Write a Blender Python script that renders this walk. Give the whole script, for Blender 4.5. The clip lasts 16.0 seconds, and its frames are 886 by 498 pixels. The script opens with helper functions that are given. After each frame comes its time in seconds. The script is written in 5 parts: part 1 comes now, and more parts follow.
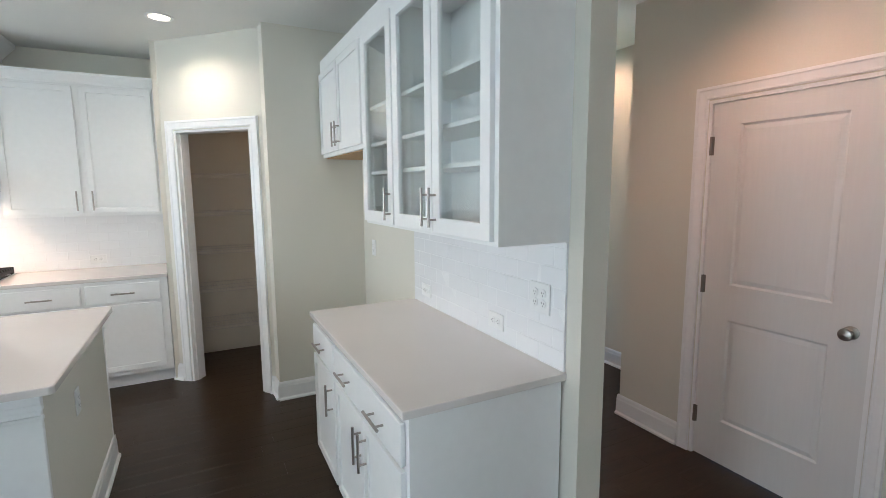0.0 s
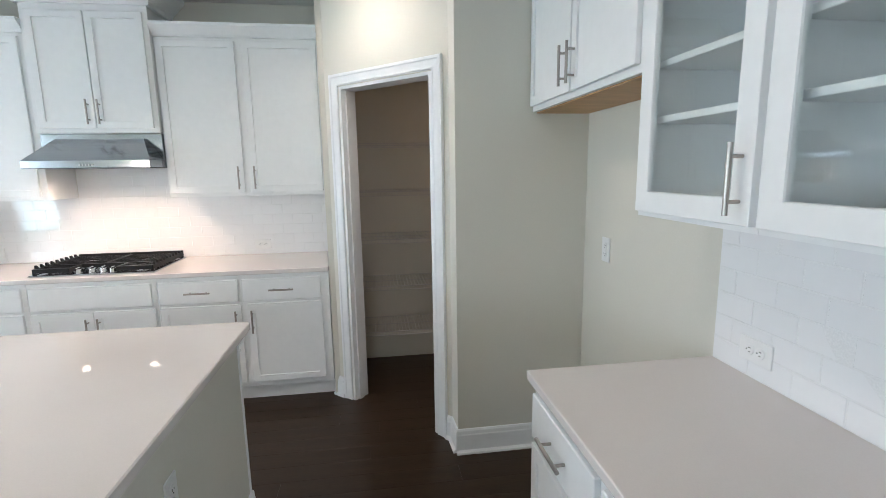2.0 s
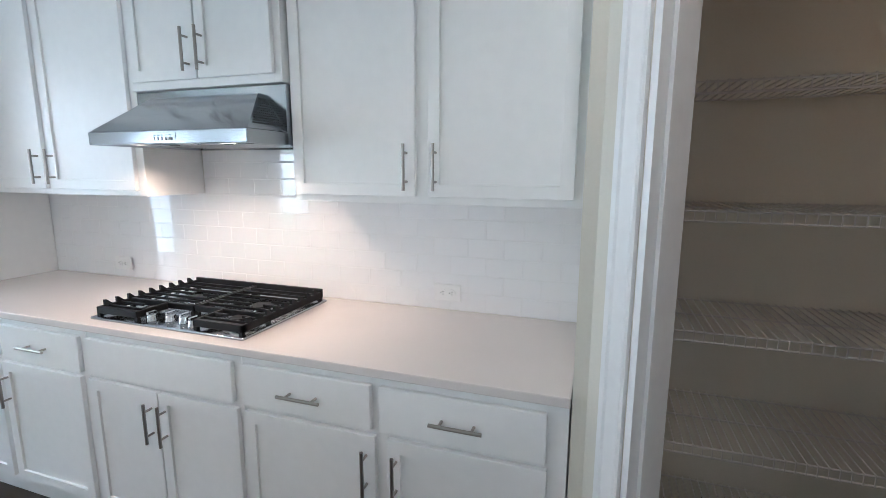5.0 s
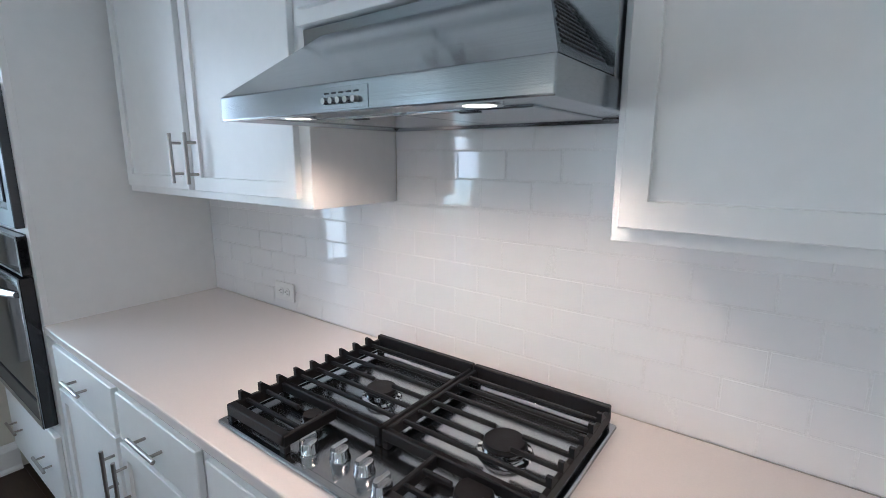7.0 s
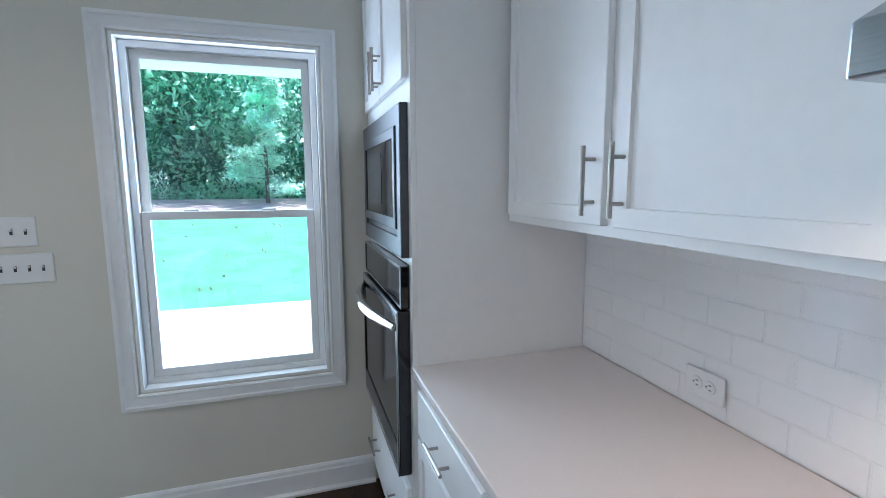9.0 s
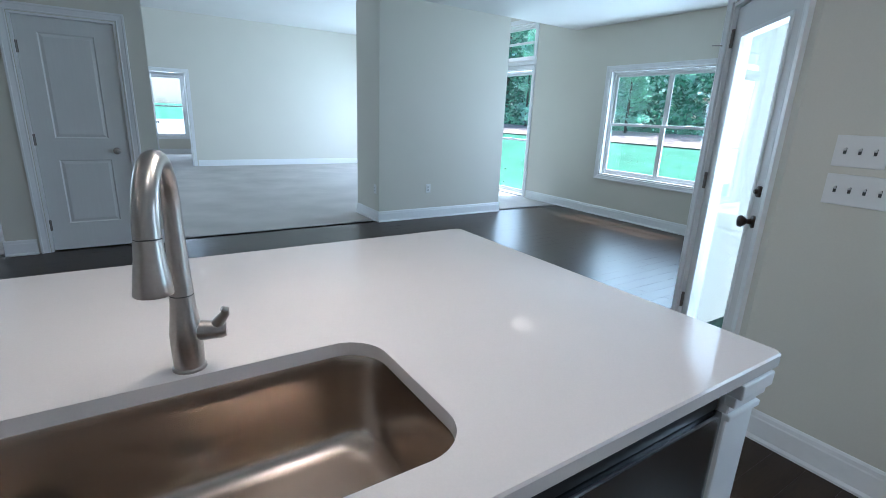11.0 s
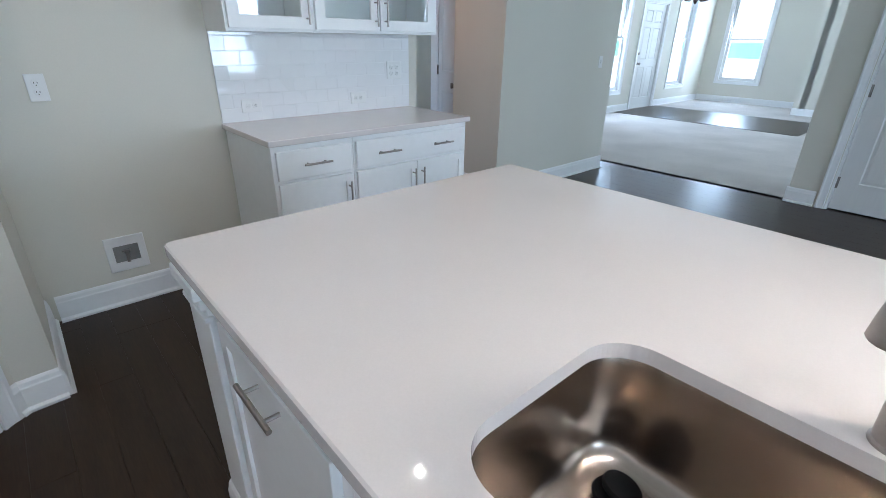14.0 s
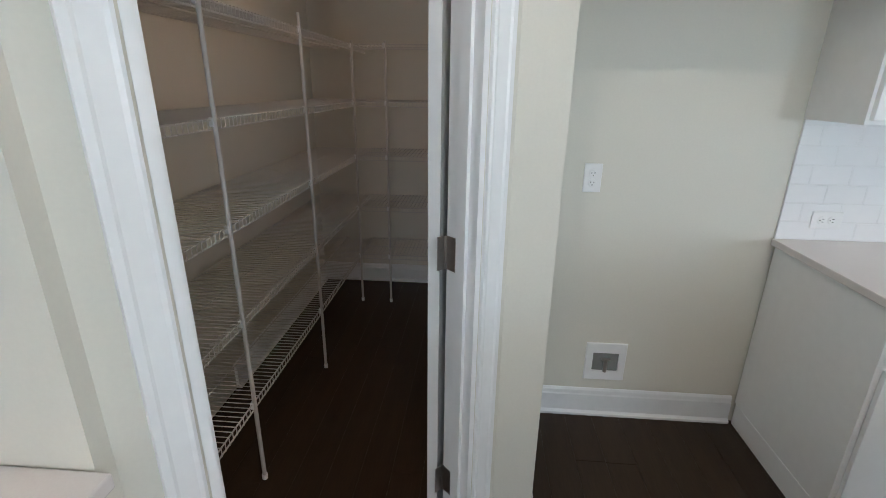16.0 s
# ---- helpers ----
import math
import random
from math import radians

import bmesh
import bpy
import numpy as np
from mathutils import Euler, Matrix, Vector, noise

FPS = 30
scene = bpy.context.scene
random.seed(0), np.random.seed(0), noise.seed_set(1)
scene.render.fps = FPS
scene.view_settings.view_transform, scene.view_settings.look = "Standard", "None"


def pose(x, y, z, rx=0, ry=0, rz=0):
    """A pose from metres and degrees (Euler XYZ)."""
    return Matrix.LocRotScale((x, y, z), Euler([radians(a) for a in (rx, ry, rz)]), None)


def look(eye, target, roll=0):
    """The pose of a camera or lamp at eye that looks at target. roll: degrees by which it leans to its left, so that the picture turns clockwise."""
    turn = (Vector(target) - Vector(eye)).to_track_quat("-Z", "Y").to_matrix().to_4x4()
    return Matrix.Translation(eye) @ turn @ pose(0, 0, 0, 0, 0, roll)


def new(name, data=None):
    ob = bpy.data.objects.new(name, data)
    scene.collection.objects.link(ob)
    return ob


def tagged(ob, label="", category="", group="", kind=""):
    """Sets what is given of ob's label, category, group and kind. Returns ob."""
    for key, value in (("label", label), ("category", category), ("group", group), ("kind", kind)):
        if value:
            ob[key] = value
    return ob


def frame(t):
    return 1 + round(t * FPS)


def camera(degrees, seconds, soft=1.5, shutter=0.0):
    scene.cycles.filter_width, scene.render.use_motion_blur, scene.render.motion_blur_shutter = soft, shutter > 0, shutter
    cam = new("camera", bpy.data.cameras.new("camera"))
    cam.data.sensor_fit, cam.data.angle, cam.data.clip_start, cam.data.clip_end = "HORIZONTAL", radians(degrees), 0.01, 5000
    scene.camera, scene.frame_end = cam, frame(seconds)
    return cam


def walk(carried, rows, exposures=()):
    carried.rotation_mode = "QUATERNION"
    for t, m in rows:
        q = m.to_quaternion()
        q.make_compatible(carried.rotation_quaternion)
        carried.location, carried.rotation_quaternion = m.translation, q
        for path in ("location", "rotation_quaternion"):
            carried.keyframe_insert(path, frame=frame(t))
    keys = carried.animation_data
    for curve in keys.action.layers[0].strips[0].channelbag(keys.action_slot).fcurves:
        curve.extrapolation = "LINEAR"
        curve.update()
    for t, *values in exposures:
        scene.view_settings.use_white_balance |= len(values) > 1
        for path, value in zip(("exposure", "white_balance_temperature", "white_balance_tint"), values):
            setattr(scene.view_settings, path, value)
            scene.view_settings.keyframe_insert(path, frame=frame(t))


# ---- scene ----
cam = camera(86.5, 16.0, soft=0.6)
PATH = [
    (0, (-1.142, -5.003, 1.579), (-0.235, -3.239, 1.324), -0.4),
    (0.5, (-1.14, -4.752, 1.574), (-0.422, -2.907, 1.292), -0.5),
    (1, (-1.097, -4.454, 1.549), (-0.561, -2.551, 1.246), -0.7),
    (1.5, (-1.08, -4.134, 1.553), (-0.695, -2.199, 1.226), -0.9),
    (2, (-1.089, -3.752, 1.535), (-0.812, -1.8, 1.202), -0.9),
    (2.5, (-1.032, -3.4, 1.536), (-0.877, -1.432, 1.215), -0.9),
    (3, (-1.075, -3.041, 1.557), (-1.078, -1.068, 1.228), -1.0),
    (3.2, (-1.113, -2.904, 1.561), (-1.182, -0.932, 1.234), -0.8),
    (5.3, (-1.464, -1.623, 1.489), (-2.216, 0.197, 1.139), 0.3),
    (5.5, (-1.552, -1.496, 1.494), (-2.388, 0.283, 1.123), 0.3),
    (6, (-1.782, -1.283, 1.494), (-2.788, 0.403, 1.115), 0.3),
    (6.5, (-1.983, -1.127, 1.5), (-3.096, 0.491, 1.123), 0.2),
    (7, (-2.237, -1.061, 1.509), (-3.411, 0.511, 1.122), 0.1),
    (7.5, (-2.432, -1.015, 1.504), (-3.736, 0.455, 1.132), 0.0),
    (8, (-2.606, -0.938, 1.489), (-4.137, 0.305, 1.158), -0.3),
    (8.5, (-2.793, -0.961, 1.48), (-4.503, 0.032, 1.182), -0.3),
    (9, (-2.908, -0.981, 1.491), (-4.797, -0.383, 1.224), -0.2),
    (9.5, (-2.907, -1.043, 1.501), (-4.889, -1.054, 1.239), 0.2),
    (10, (-2.812, -1.124, 1.5), (-4.654, -1.849, 1.215), 0.4),
    (10.2, (-2.777, -1.184, 1.477), (-4.495, -2.166, 1.188), 0.7),
    (12.3, (-3.059, -1.511, 1.325), (-2.879, -3.354, 0.567), -0.4),
    (12.5, (-3.051, -1.529, 1.318), (-2.686, -3.333, 0.535), -0.3),
    (13, (-3.071, -1.555, 1.325), (-2.272, -3.186, 0.488), -0.0),
    (13.5, (-3.052, -1.553, 1.346), (-1.945, -2.988, 0.501), 0.4),
    (14, (-2.858, -1.55, 1.378), (-1.5, -2.768, 0.558), 1.0),
    (14.5, (-2.646, -1.538, 1.414), (-1.044, -2.439, 0.625), 1.1),
    (15, (-2.459, -1.469, 1.452), (-0.684, -2.015, 0.711), 1.1),
    (15.5, (-2.195, -1.302, 1.478), (-0.331, -1.497, 0.779), 1.1),
    (16, (-1.953, -1.195, 1.496), (-0.071, -1.058, 0.836), 0.8),
]
walk(cam, [(t, look(e, g, r)) for t, e, g, r in PATH], [
    (0.0, 2.15, 5800, 10), (0.8, 2.0, 5600, 10), (1.5, 2.05, 5650, 10), (3.0, 1.85, 5750, 10), (5.5, 1.75, 5300, 10), (6.1, 1.4, 5250, 10), (7.5, 1.3, 5250, 10), (9.0, 1.35, 5150, 10), (10.0, 1.1, 5000, 8),
    (12.5, 1.35, 5200, 10), (13.0, 1.5, 5250, 10), (13.5, 1.7, 5300, 10), (14.5, 1.9, 5200, 10), (16.0, 1.95, 5650, 10)])





# ---- light ----
world = bpy.data.worlds.new("sky")
scene.world = world
world.use_nodes = True
wn = world.node_tree.nodes
sky = wn.new("ShaderNodeTexSky")
sky.sky_type, sky.sun_disc = "NISHITA", False
sky.sun_elevation, sky.sun_rotation = radians(68), radians(290)
world.node_tree.links.new(sky.outputs[0], wn["Background"].inputs[0])
wn["Background"].inputs[1].default_value = 0.15
sun = new("sun", bpy.data.lights.new("sun", "SUN"))
sun.data.energy, sun.data.angle, sun.data.color = 5.0, radians(0.6), (1.0, 0.95, 0.88)
sun.matrix_world = look((-7, 2.5, 18.5), (0, 0, 0))


def area(name, eye, target, w, h, watts, colour=(0.86, 0.94, 1.0)):
    d = bpy.data.lights.new(name, "AREA")
    d.shape, d.size, d.size_y, d.energy, d.color = "RECTANGLE", w, h, watts * 0.4, colour
    ob = new(name, d)
    ob.matrix_world = look(eye, target)
    return ob


def spot(name, eye, target, watts, degrees=120, colour=(1.0, 0.8, 0.6), blend=0.6, radius=0.05):
    d = bpy.data.lights.new(name, "SPOT")
    d.energy, d.spot_size, d.spot_blend, d.color, d.shadow_soft_size = watts * 0.4, radians(degrees), blend, colour, radius
    ob = new(name, d)
    ob.matrix_world = look(eye, target)
    return ob


# daylight in the window openings
area("window_daylight", (-5.22, -1.24, 1.36), (0, -1.24, 1.2), 0.75, 1.4, 17)
area("breakfast_daylight", (-8.87, -5.25, 1.35), (0, -5.25, 1.0), 1.6, 1.35, 70)
area("patio_door_daylight", (-5.72, -2.62, 1.15), (-4.7, -3.63, 1.0), 0.6, 1.55, 15)
area("terrace_daylight", (-8.87, -8.65, 1.4), (0, -8.65, 1.0), 1.6, 2.1, 85)
area("great_room_daylight", (-8.87, -12.5, 1.35), (0, -12.5, 1.0), 0.95, 1.6, 56)
area("great_room_daylight", (-8.87, -11.15, 1.35), (0, -11.15, 1.0), 0.95, 1.6, 56)
area("front_window_daylight", (2.5, -10.5, 1.5), (-3, -10.5, 1.0), 1.1, 1.9, 48)
area("front_far_daylight", (1.55, -15.2, 1.5), (1.55, -12, 1.0), 0.8, 1.8, 42)
area("bedroom_daylight", (-3.84, -17.3, 1.35), (-3.84, -12, 1.0), 0.75, 1.5, 40)


# ---- materials ----
def material(name, colour, rough=0.5, metal=0.0, scale=40.0, amount=0.06, bump=0.05, spec=0.5, coat=0.0, stretch=(1, 1, 1), big=1.5, colour2=None, tint=0.0, bump_dist=0.001):
    m = bpy.data.materials.new(name)
    m.use_nodes = True
    nt = m.node_tree
    b = nt.nodes["Principled BSDF"]
    b.inputs["Roughness"].default_value = rough
    b.inputs["Metallic"].default_value = metal
    b.inputs["Specular IOR Level"].default_value = spec
    b.inputs["Coat Weight"].default_value = coat
    b.inputs["Coat Roughness"].default_value = 0.08
    co = nt.nodes.new("ShaderNodeTexCoord")
    mp = nt.nodes.new("ShaderNodeMapping")
    mp.inputs["Scale"].default_value = stretch
    nt.links.new(co.outputs["Object"], mp.inputs[0])
    fine, wide = nt.nodes.new("ShaderNodeTexNoise"), nt.nodes.new("ShaderNodeTexNoise")
    fine.inputs["Scale"].default_value, fine.inputs["Detail"].default_value = scale, 4
    wide.inputs["Scale"].default_value, wide.inputs["Detail"].default_value = big, 3
    for n in (fine, wide):
        nt.links.new(mp.outputs[0], n.inputs[0])
    mix = nt.nodes.new("ShaderNodeMix")
    mix.data_type = "FLOAT"
    mix.inputs[0].default_value = 0.5
    nt.links.new(fine.outputs[0], mix.inputs[2])
    nt.links.new(wide.outputs[0], mix.inputs[3])
    ramp = nt.nodes.new("ShaderNodeValToRGB")
    c2 = colour2 or [c * (1 - amount) for c in colour]
    c1 = colour if colour2 else [min(1, c * (1 + amount)) for c in colour]
    ramp.color_ramp.elements[0].position, ramp.color_ramp.elements[1].position = 0.35, 0.65
    ramp.color_ramp.elements[0].color, ramp.color_ramp.elements[1].color = (*c2, 1), (*c1, 1)
    nt.links.new(mix.outputs[0], ramp.inputs[0])
    out = ramp.outputs[0]
    if tint:
        info = nt.nodes.new("ShaderNodeObjectInfo")
        hsv = nt.nodes.new("ShaderNodeHueSaturation")
        mr = nt.nodes.new("ShaderNodeMapRange")
        mr.inputs[3].default_value, mr.inputs[4].default_value = 1 - tint, 1 + tint
        nt.links.new(info.outputs["Random"], mr.inputs[0])
        nt.links.new(mr.outputs[0], hsv.inputs["Value"])
        nt.links.new(out, hsv.inputs["Color"])
        out = hsv.outputs[0]
    nt.links.new(out, b.inputs["Base Color"])
    if bump:
        bp = nt.nodes.new("ShaderNodeBump")
        bp.inputs["Strength"].default_value, bp.inputs["Distance"].default_value = bump, bump_dist
        nt.links.new(fine.outputs[0], bp.inputs["Height"])
        nt.links.new(bp.outputs[0], b.inputs["Normal"])
    return m


def glow(name, colour, strength):
    m = bpy.data.materials.new(name)
    m.use_nodes = True
    b = m.node_tree.nodes["Principled BSDF"]
    b.inputs["Base Color"].default_value = (0.9, 0.88, 0.84, 1)
    b.inputs["Emission Color"].default_value = (*colour, 1)
    b.inputs["Emission Strength"].default_value = strength
    return m


def clear(name, tint=(0.96, 0.985, 0.98)):
    m = bpy.data.materials.new(name)
    m.use_nodes = True
    nt = m.node_tree
    nt.nodes.remove(nt.nodes["Principled BSDF"])
    tr, gl, mx, fr = nt.nodes.new("ShaderNodeBsdfTransparent"), nt.nodes.new("ShaderNodeBsdfGlossy"), nt.nodes.new("ShaderNodeMixShader"), nt.nodes.new("ShaderNodeLayerWeight")
    tr.inputs[0].default_value = (*tint, 1)
    gl.inputs["Roughness"].default_value = 0.02
    fr.inputs[0].default_value = 0.5
    pw, ml = nt.nodes.new("ShaderNodeMath"), nt.nodes.new("ShaderNodeMath")
    pw.operation, ml.operation = "POWER", "MULTIPLY_ADD"
    pw.inputs[1].default_value, ml.inputs[1].default_value, ml.inputs[2].default_value = 4.0, 0.7, 0.065
    nt.links.new(fr.outputs["Facing"], pw.inputs[0])
    nt.links.new(pw.outputs[0], ml.inputs[0])
    nt.links.new(ml.outputs[0], mx.inputs[0])
    nt.links.new(tr.outputs[0], mx.inputs[1])
    nt.links.new(gl.outputs[0], mx.inputs[2])
    nt.links.new(mx.outputs[0], nt.nodes["Material Output"].inputs[0])
    return m


WALL = material("cream_wall_paint", (0.685, 0.662, 0.585), 0.75, scale=120, amount=0.02, bump=0.12)
CEIL = material("white_ceiling_paint", (0.74, 0.74, 0.71), 0.9, scale=90, amount=0.02, bump=0.15)
TRIM = material("white_trim_enamel", (0.83, 0.835, 0.835), 0.32, scale=30, amount=0.025, bump=0.03)
CAB = material("white_cabinet_lacquer", (0.85, 0.855, 0.85), 0.34, scale=25, amount=0.02, bump=0.03)
DOORW = material("white_door_paint", (0.72, 0.72, 0.71), 0.4, scale=60, amount=0.02, bump=0.1, stretch=(1, 1, 0.08))
QUARTZ = material("warm_white_quartz", (0.72, 0.675, 0.65), 0.045, scale=260, amount=0.025, bump=0.0, coat=0.0, spec=0.4, big=3)
TILE = material("glossy_white_tile", (0.86, 0.86, 0.865), 0.05, scale=18, amount=0.012, bump=0.08, tint=0.008, bump_dist=0.002, spec=0.75)
GROUT = material("white_grout", (0.8, 0.8, 0.8), 0.9, scale=200, amount=0.08, bump=0.3)
WOOD = material("espresso_floor_wood", (0.03, 0.017, 0.0085), 0.34, scale=14, amount=0.3, bump=0.08, stretch=(1, 12, 1), tint=0.04, spec=0.3)
GAP = material("floor_gap_shadow", (0.03, 0.018, 0.011), 0.9)
CARPET = material("pale_carpet", (0.52, 0.49, 0.46), 0.95, scale=220, amount=0.16, bump=0.8, bump_dist=0.006)
STEEL = material("brushed_steel", (0.42, 0.44, 0.46), 0.17, 1.0, scale=60, amount=0.07, bump=0.05, stretch=(0.05, 1, 6))
SINKM = material("satin_sink_steel", (0.48, 0.41, 0.35), 0.26, 1.0, scale=70, amount=0.06, bump=0.04, stretch=(0.1, 3, 3))
NICKEL = material("brushed_nickel", (0.39, 0.36, 0.33), 0.3, 1.0, scale=120, amount=0.06, bump=0.04)
HINGE = material("dull_hinge_nickel", (0.22, 0.2, 0.18), 0.38, 1.0, scale=120, amount=0.08, bump=0.04)
CHROME = material("polished_chrome", (0.72, 0.72, 0.72), 0.1, 1.0, amount=0.02, bump=0)
IRON = material("black_cast_iron", (0.008, 0.008, 0.009), 0.5, scale=300, amount=0.3, bump=0.3, spec=0.25)
BLACKGL = material("black_glass", (0.01, 0.01, 0.012), 0.05, amount=0.1, bump=0)
BLACK = material("black_plastic", (0.012, 0.012, 0.012), 0.4, amount=0.1, bump=0)
PLAST = material("white_plastic", (0.8, 0.8, 0.79), 0.3, amount=0.02, bump=0)
RUBBER = material("black_rubber", (0.008, 0.008, 0.008), 0.75, amount=0.1, bump=0, spec=0.2)
SLOT = material("dark_slot", (0.05, 0.05, 0.05), 0.6, amount=0.1, bump=0)
BRONZE = material("oiled_bronze", (0.06, 0.04, 0.03), 0.35, 0.9, amount=0.1, bump=0.02)
RAWPLY = material("raw_maple_ply", (0.5, 0.3, 0.13), 0.5, scale=12, amount=0.14, bump=0.03, stretch=(10, 1, 10))
WIRE = material("white_vinyl_wire", (0.6, 0.58, 0.55), 0.45, amount=0.03, bump=0)
GLASS = clear("window_glass")
LAMPG = glow("lit_lamp_glass", (1.0, 0.82, 0.6), 2.5)
SHADEG = glow("lit_frosted_shade", (1.0, 0.82, 0.62), 1.3)
PATIOM = material("pale_concrete", (0.62, 0.6, 0.56), 0.9, scale=60, amount=0.08, bump=0.3)
GRASSM = material("mown_lawn", (0.09, 0.27, 0.15), 0.9, scale=30, amount=0.35, bump=0.8, bump_dist=0.02)
MULCH = material("red_brown_mulch", (0.5, 0.36, 0.31), 0.95, scale=40, amount=0.35, bump=0.8, bump_dist=0.02)
BARK = material("tree_bark", (0.09, 0.07, 0.05), 0.9, scale=30, amount=0.3, bump=0.6)
LEAFM = [material("leaf_" + n, c, 0.6, scale=3, amount=0.4, bump=0, big=0.6) for n, c in (("deep", (0.08, 0.19, 0.13)), ("mid", (0.14, 0.31, 0.21)), ("light", (0.32, 0.5, 0.36)), ("grey", (0.45, 0.58, 0.52)))]
for m in LEAFM:
    nt = m.node_tree
    b = nt.nodes["Principled BSDF"]
    tl, mx = nt.nodes.new("ShaderNodeBsdfTranslucent"), nt.nodes.new("ShaderNodeMixShader")
    br = nt.nodes.new("ShaderNodeHueSaturation")
    br.inputs["Value"].default_value = 2.2
    nt.links.new(b.inputs["Base Color"].links[0].from_socket, br.inputs["Color"])
    nt.links.new(br.outputs[0], tl.inputs[0])
    mx.inputs[0].default_value = 0.55
    nt.links.new(b.outputs[0], mx.inputs[1])
    nt.links.new(tl.outputs[0], mx.inputs[2])
    nt.links.new(mx.outputs[0], nt.nodes["Material Output"].inputs[0])


# ---- building helpers ----
def box(bm, x0, y0, z0, x1, y1, z1, bevel=0.0, seg=1):
    m = Matrix.Translation(((x0 + x1) / 2, (y0 + y1) / 2, (z0 + z1) / 2)) @ Matrix.Diagonal((abs(x1 - x0), abs(y1 - y0), abs(z1 - z0), 1))
    r = bmesh.ops.create_cube(bm, size=1, matrix=m)
    if bevel:
        es = list({e for v in r["verts"] for e in v.link_edges})
        bmesh.ops.bevel(bm, geom=es, offset=bevel, segments=seg, profile=0.5, affect="EDGES")


def rod(bm, a, b, r0, r1=None, seg=12, caps=True):
    a, b = Vector(a), Vector(b)
    d = b - a
    q = Vector((0, 0, 1)).rotation_difference(d).to_matrix().to_4x4()
    bmesh.ops.create_cone(bm, cap_ends=caps, segments=seg, radius1=r0, radius2=r0 if r1 is None else r1, depth=d.length, matrix=Matrix.Translation((a + b) / 2) @ q)


def ball(bm, c, r, seg=12, scale=(1, 1, 1)):
    bmesh.ops.create_uvsphere(bm, u_segments=seg, v_segments=max(6, seg // 2), radius=r, matrix=Matrix.Translation(c) @ Matrix.Diagonal((*scale, 1)))


def turned(bm, profile, centre=(0, 0, 0), seg=24, m=None):
    """A turned shape: profile of (radius, height) about the z axis."""
    rings = []
    for r, z in profile:
        rings.append([bm.verts.new((r * math.cos(2 * math.pi * i / seg), r * math.sin(2 * math.pi * i / seg), z)) for i in range(seg)])
    for a, b in zip(rings, rings[1:]):
        for i in range(seg):
            bm.faces.new((a[i], a[(i + 1) % seg], b[(i + 1) % seg], b[i]))
    vs = [v for ring in rings for v in ring]
    bmesh.ops.transform(bm, matrix=(m or Matrix.Translation(centre)), verts=vs)


def extrude_profile(bm, pts, x0, x1):
    """A moulding: outline of (y, z) drawn along x."""
    a = [bm.verts.new((x0, y, z)) for y, z in pts]
    b = [bm.verts.new((x1, y, z)) for y, z in pts]
    n = len(pts)
    for i in range(n):
        bm.faces.new((a[i], a[(i + 1) % n], b[(i + 1) % n], b[i]))
    bm.faces.new(a[::-1])
    bm.faces.new(b)


def finish(bm, name, mat, smooth=False):
    bmesh.ops.recalc_face_normals(bm, faces=bm.faces)
    me = bpy.data.meshes.new(name)
    bm.to_mesh(me)
    bm.free()
    me.materials.append(mat)
    if smooth:
        for p in me.polygons:
            p.use_smooth = True
        me.set_sharp_from_angle(angle=radians(40))
    return me


def part(name, bm, mat, parent, label="", smooth=False, at=None):
    ob = new(name, finish(bm, name, mat, smooth))
    ob.parent = parent
    if at is not None:
        ob.matrix_basis = at
    if label:
        ob["label"] = label
    return ob


def thing(name, m, label, category, group="", kind=""):
    ob = new(name)
    ob.empty_display_size = 0.1
    ob.matrix_world = m
    return tagged(ob, label, category, group, kind)


def solid(name, bm, mat, m, label, category, group="", kind="", smooth=False):
    ob = new(name, finish(bm, name, mat, smooth))
    ob.matrix_world = m
    return tagged(ob, label, category, group, kind)


def frame_of(p0, p1, z=0.0):
    return pose(p0[0], p0[1], z, 0, 0, math.degrees(math.atan2(p1[1] - p0[1], p1[0] - p0[0])))


BASE = [(0, 0), (-0.028, 0), (-0.028, 0.012), (-0.016, 0.022), (-0.014, 0.105), (-0.011, 0.112), (-0.009, 0.128), (-0.004, 0.137), (0, 0.14)]


def wall(name, p0, p1, z0, z1, label, openings=(), base=(), thick=0.115, mat=None):
    """A wall whose face lies on p0 to p1, the room on its right hand; openings and baseboard runs by distance along it."""
    length = math.hypot(p1[0] - p0[0], p1[1] - p0[1])
    bm = bmesh.new()
    cuts = sorted({0.0, length, *[v for o in openings for v in o[:2]]})
    for a, b in zip(cuts, cuts[1:]):
        zs = sorted((o[2], o[3]) for o in openings if o[0] <= a + 1e-6 and o[1] >= b - 1e-6)
        low = z0
        for c, d in zs:
            if c > low + 1e-4:
                box(bm, a, 0, low, b, thick, c)
            low = d
        if z1 > low + 1e-4:
            box(bm, a, 0, low, b, thick, z1)
    bmesh.ops.remove_doubles(bm, verts=bm.verts, dist=1e-5)
    ob = solid(name, bm, mat or WALL, frame_of(p0, p1), label, "wall", kind="structure")
    for a, b in base:
        bm = bmesh.new()
        extrude_profile(bm, BASE, a, b)
        part("baseboard", bm, TRIM, ob, "white moulded baseboard with shoe strip")
    return ob


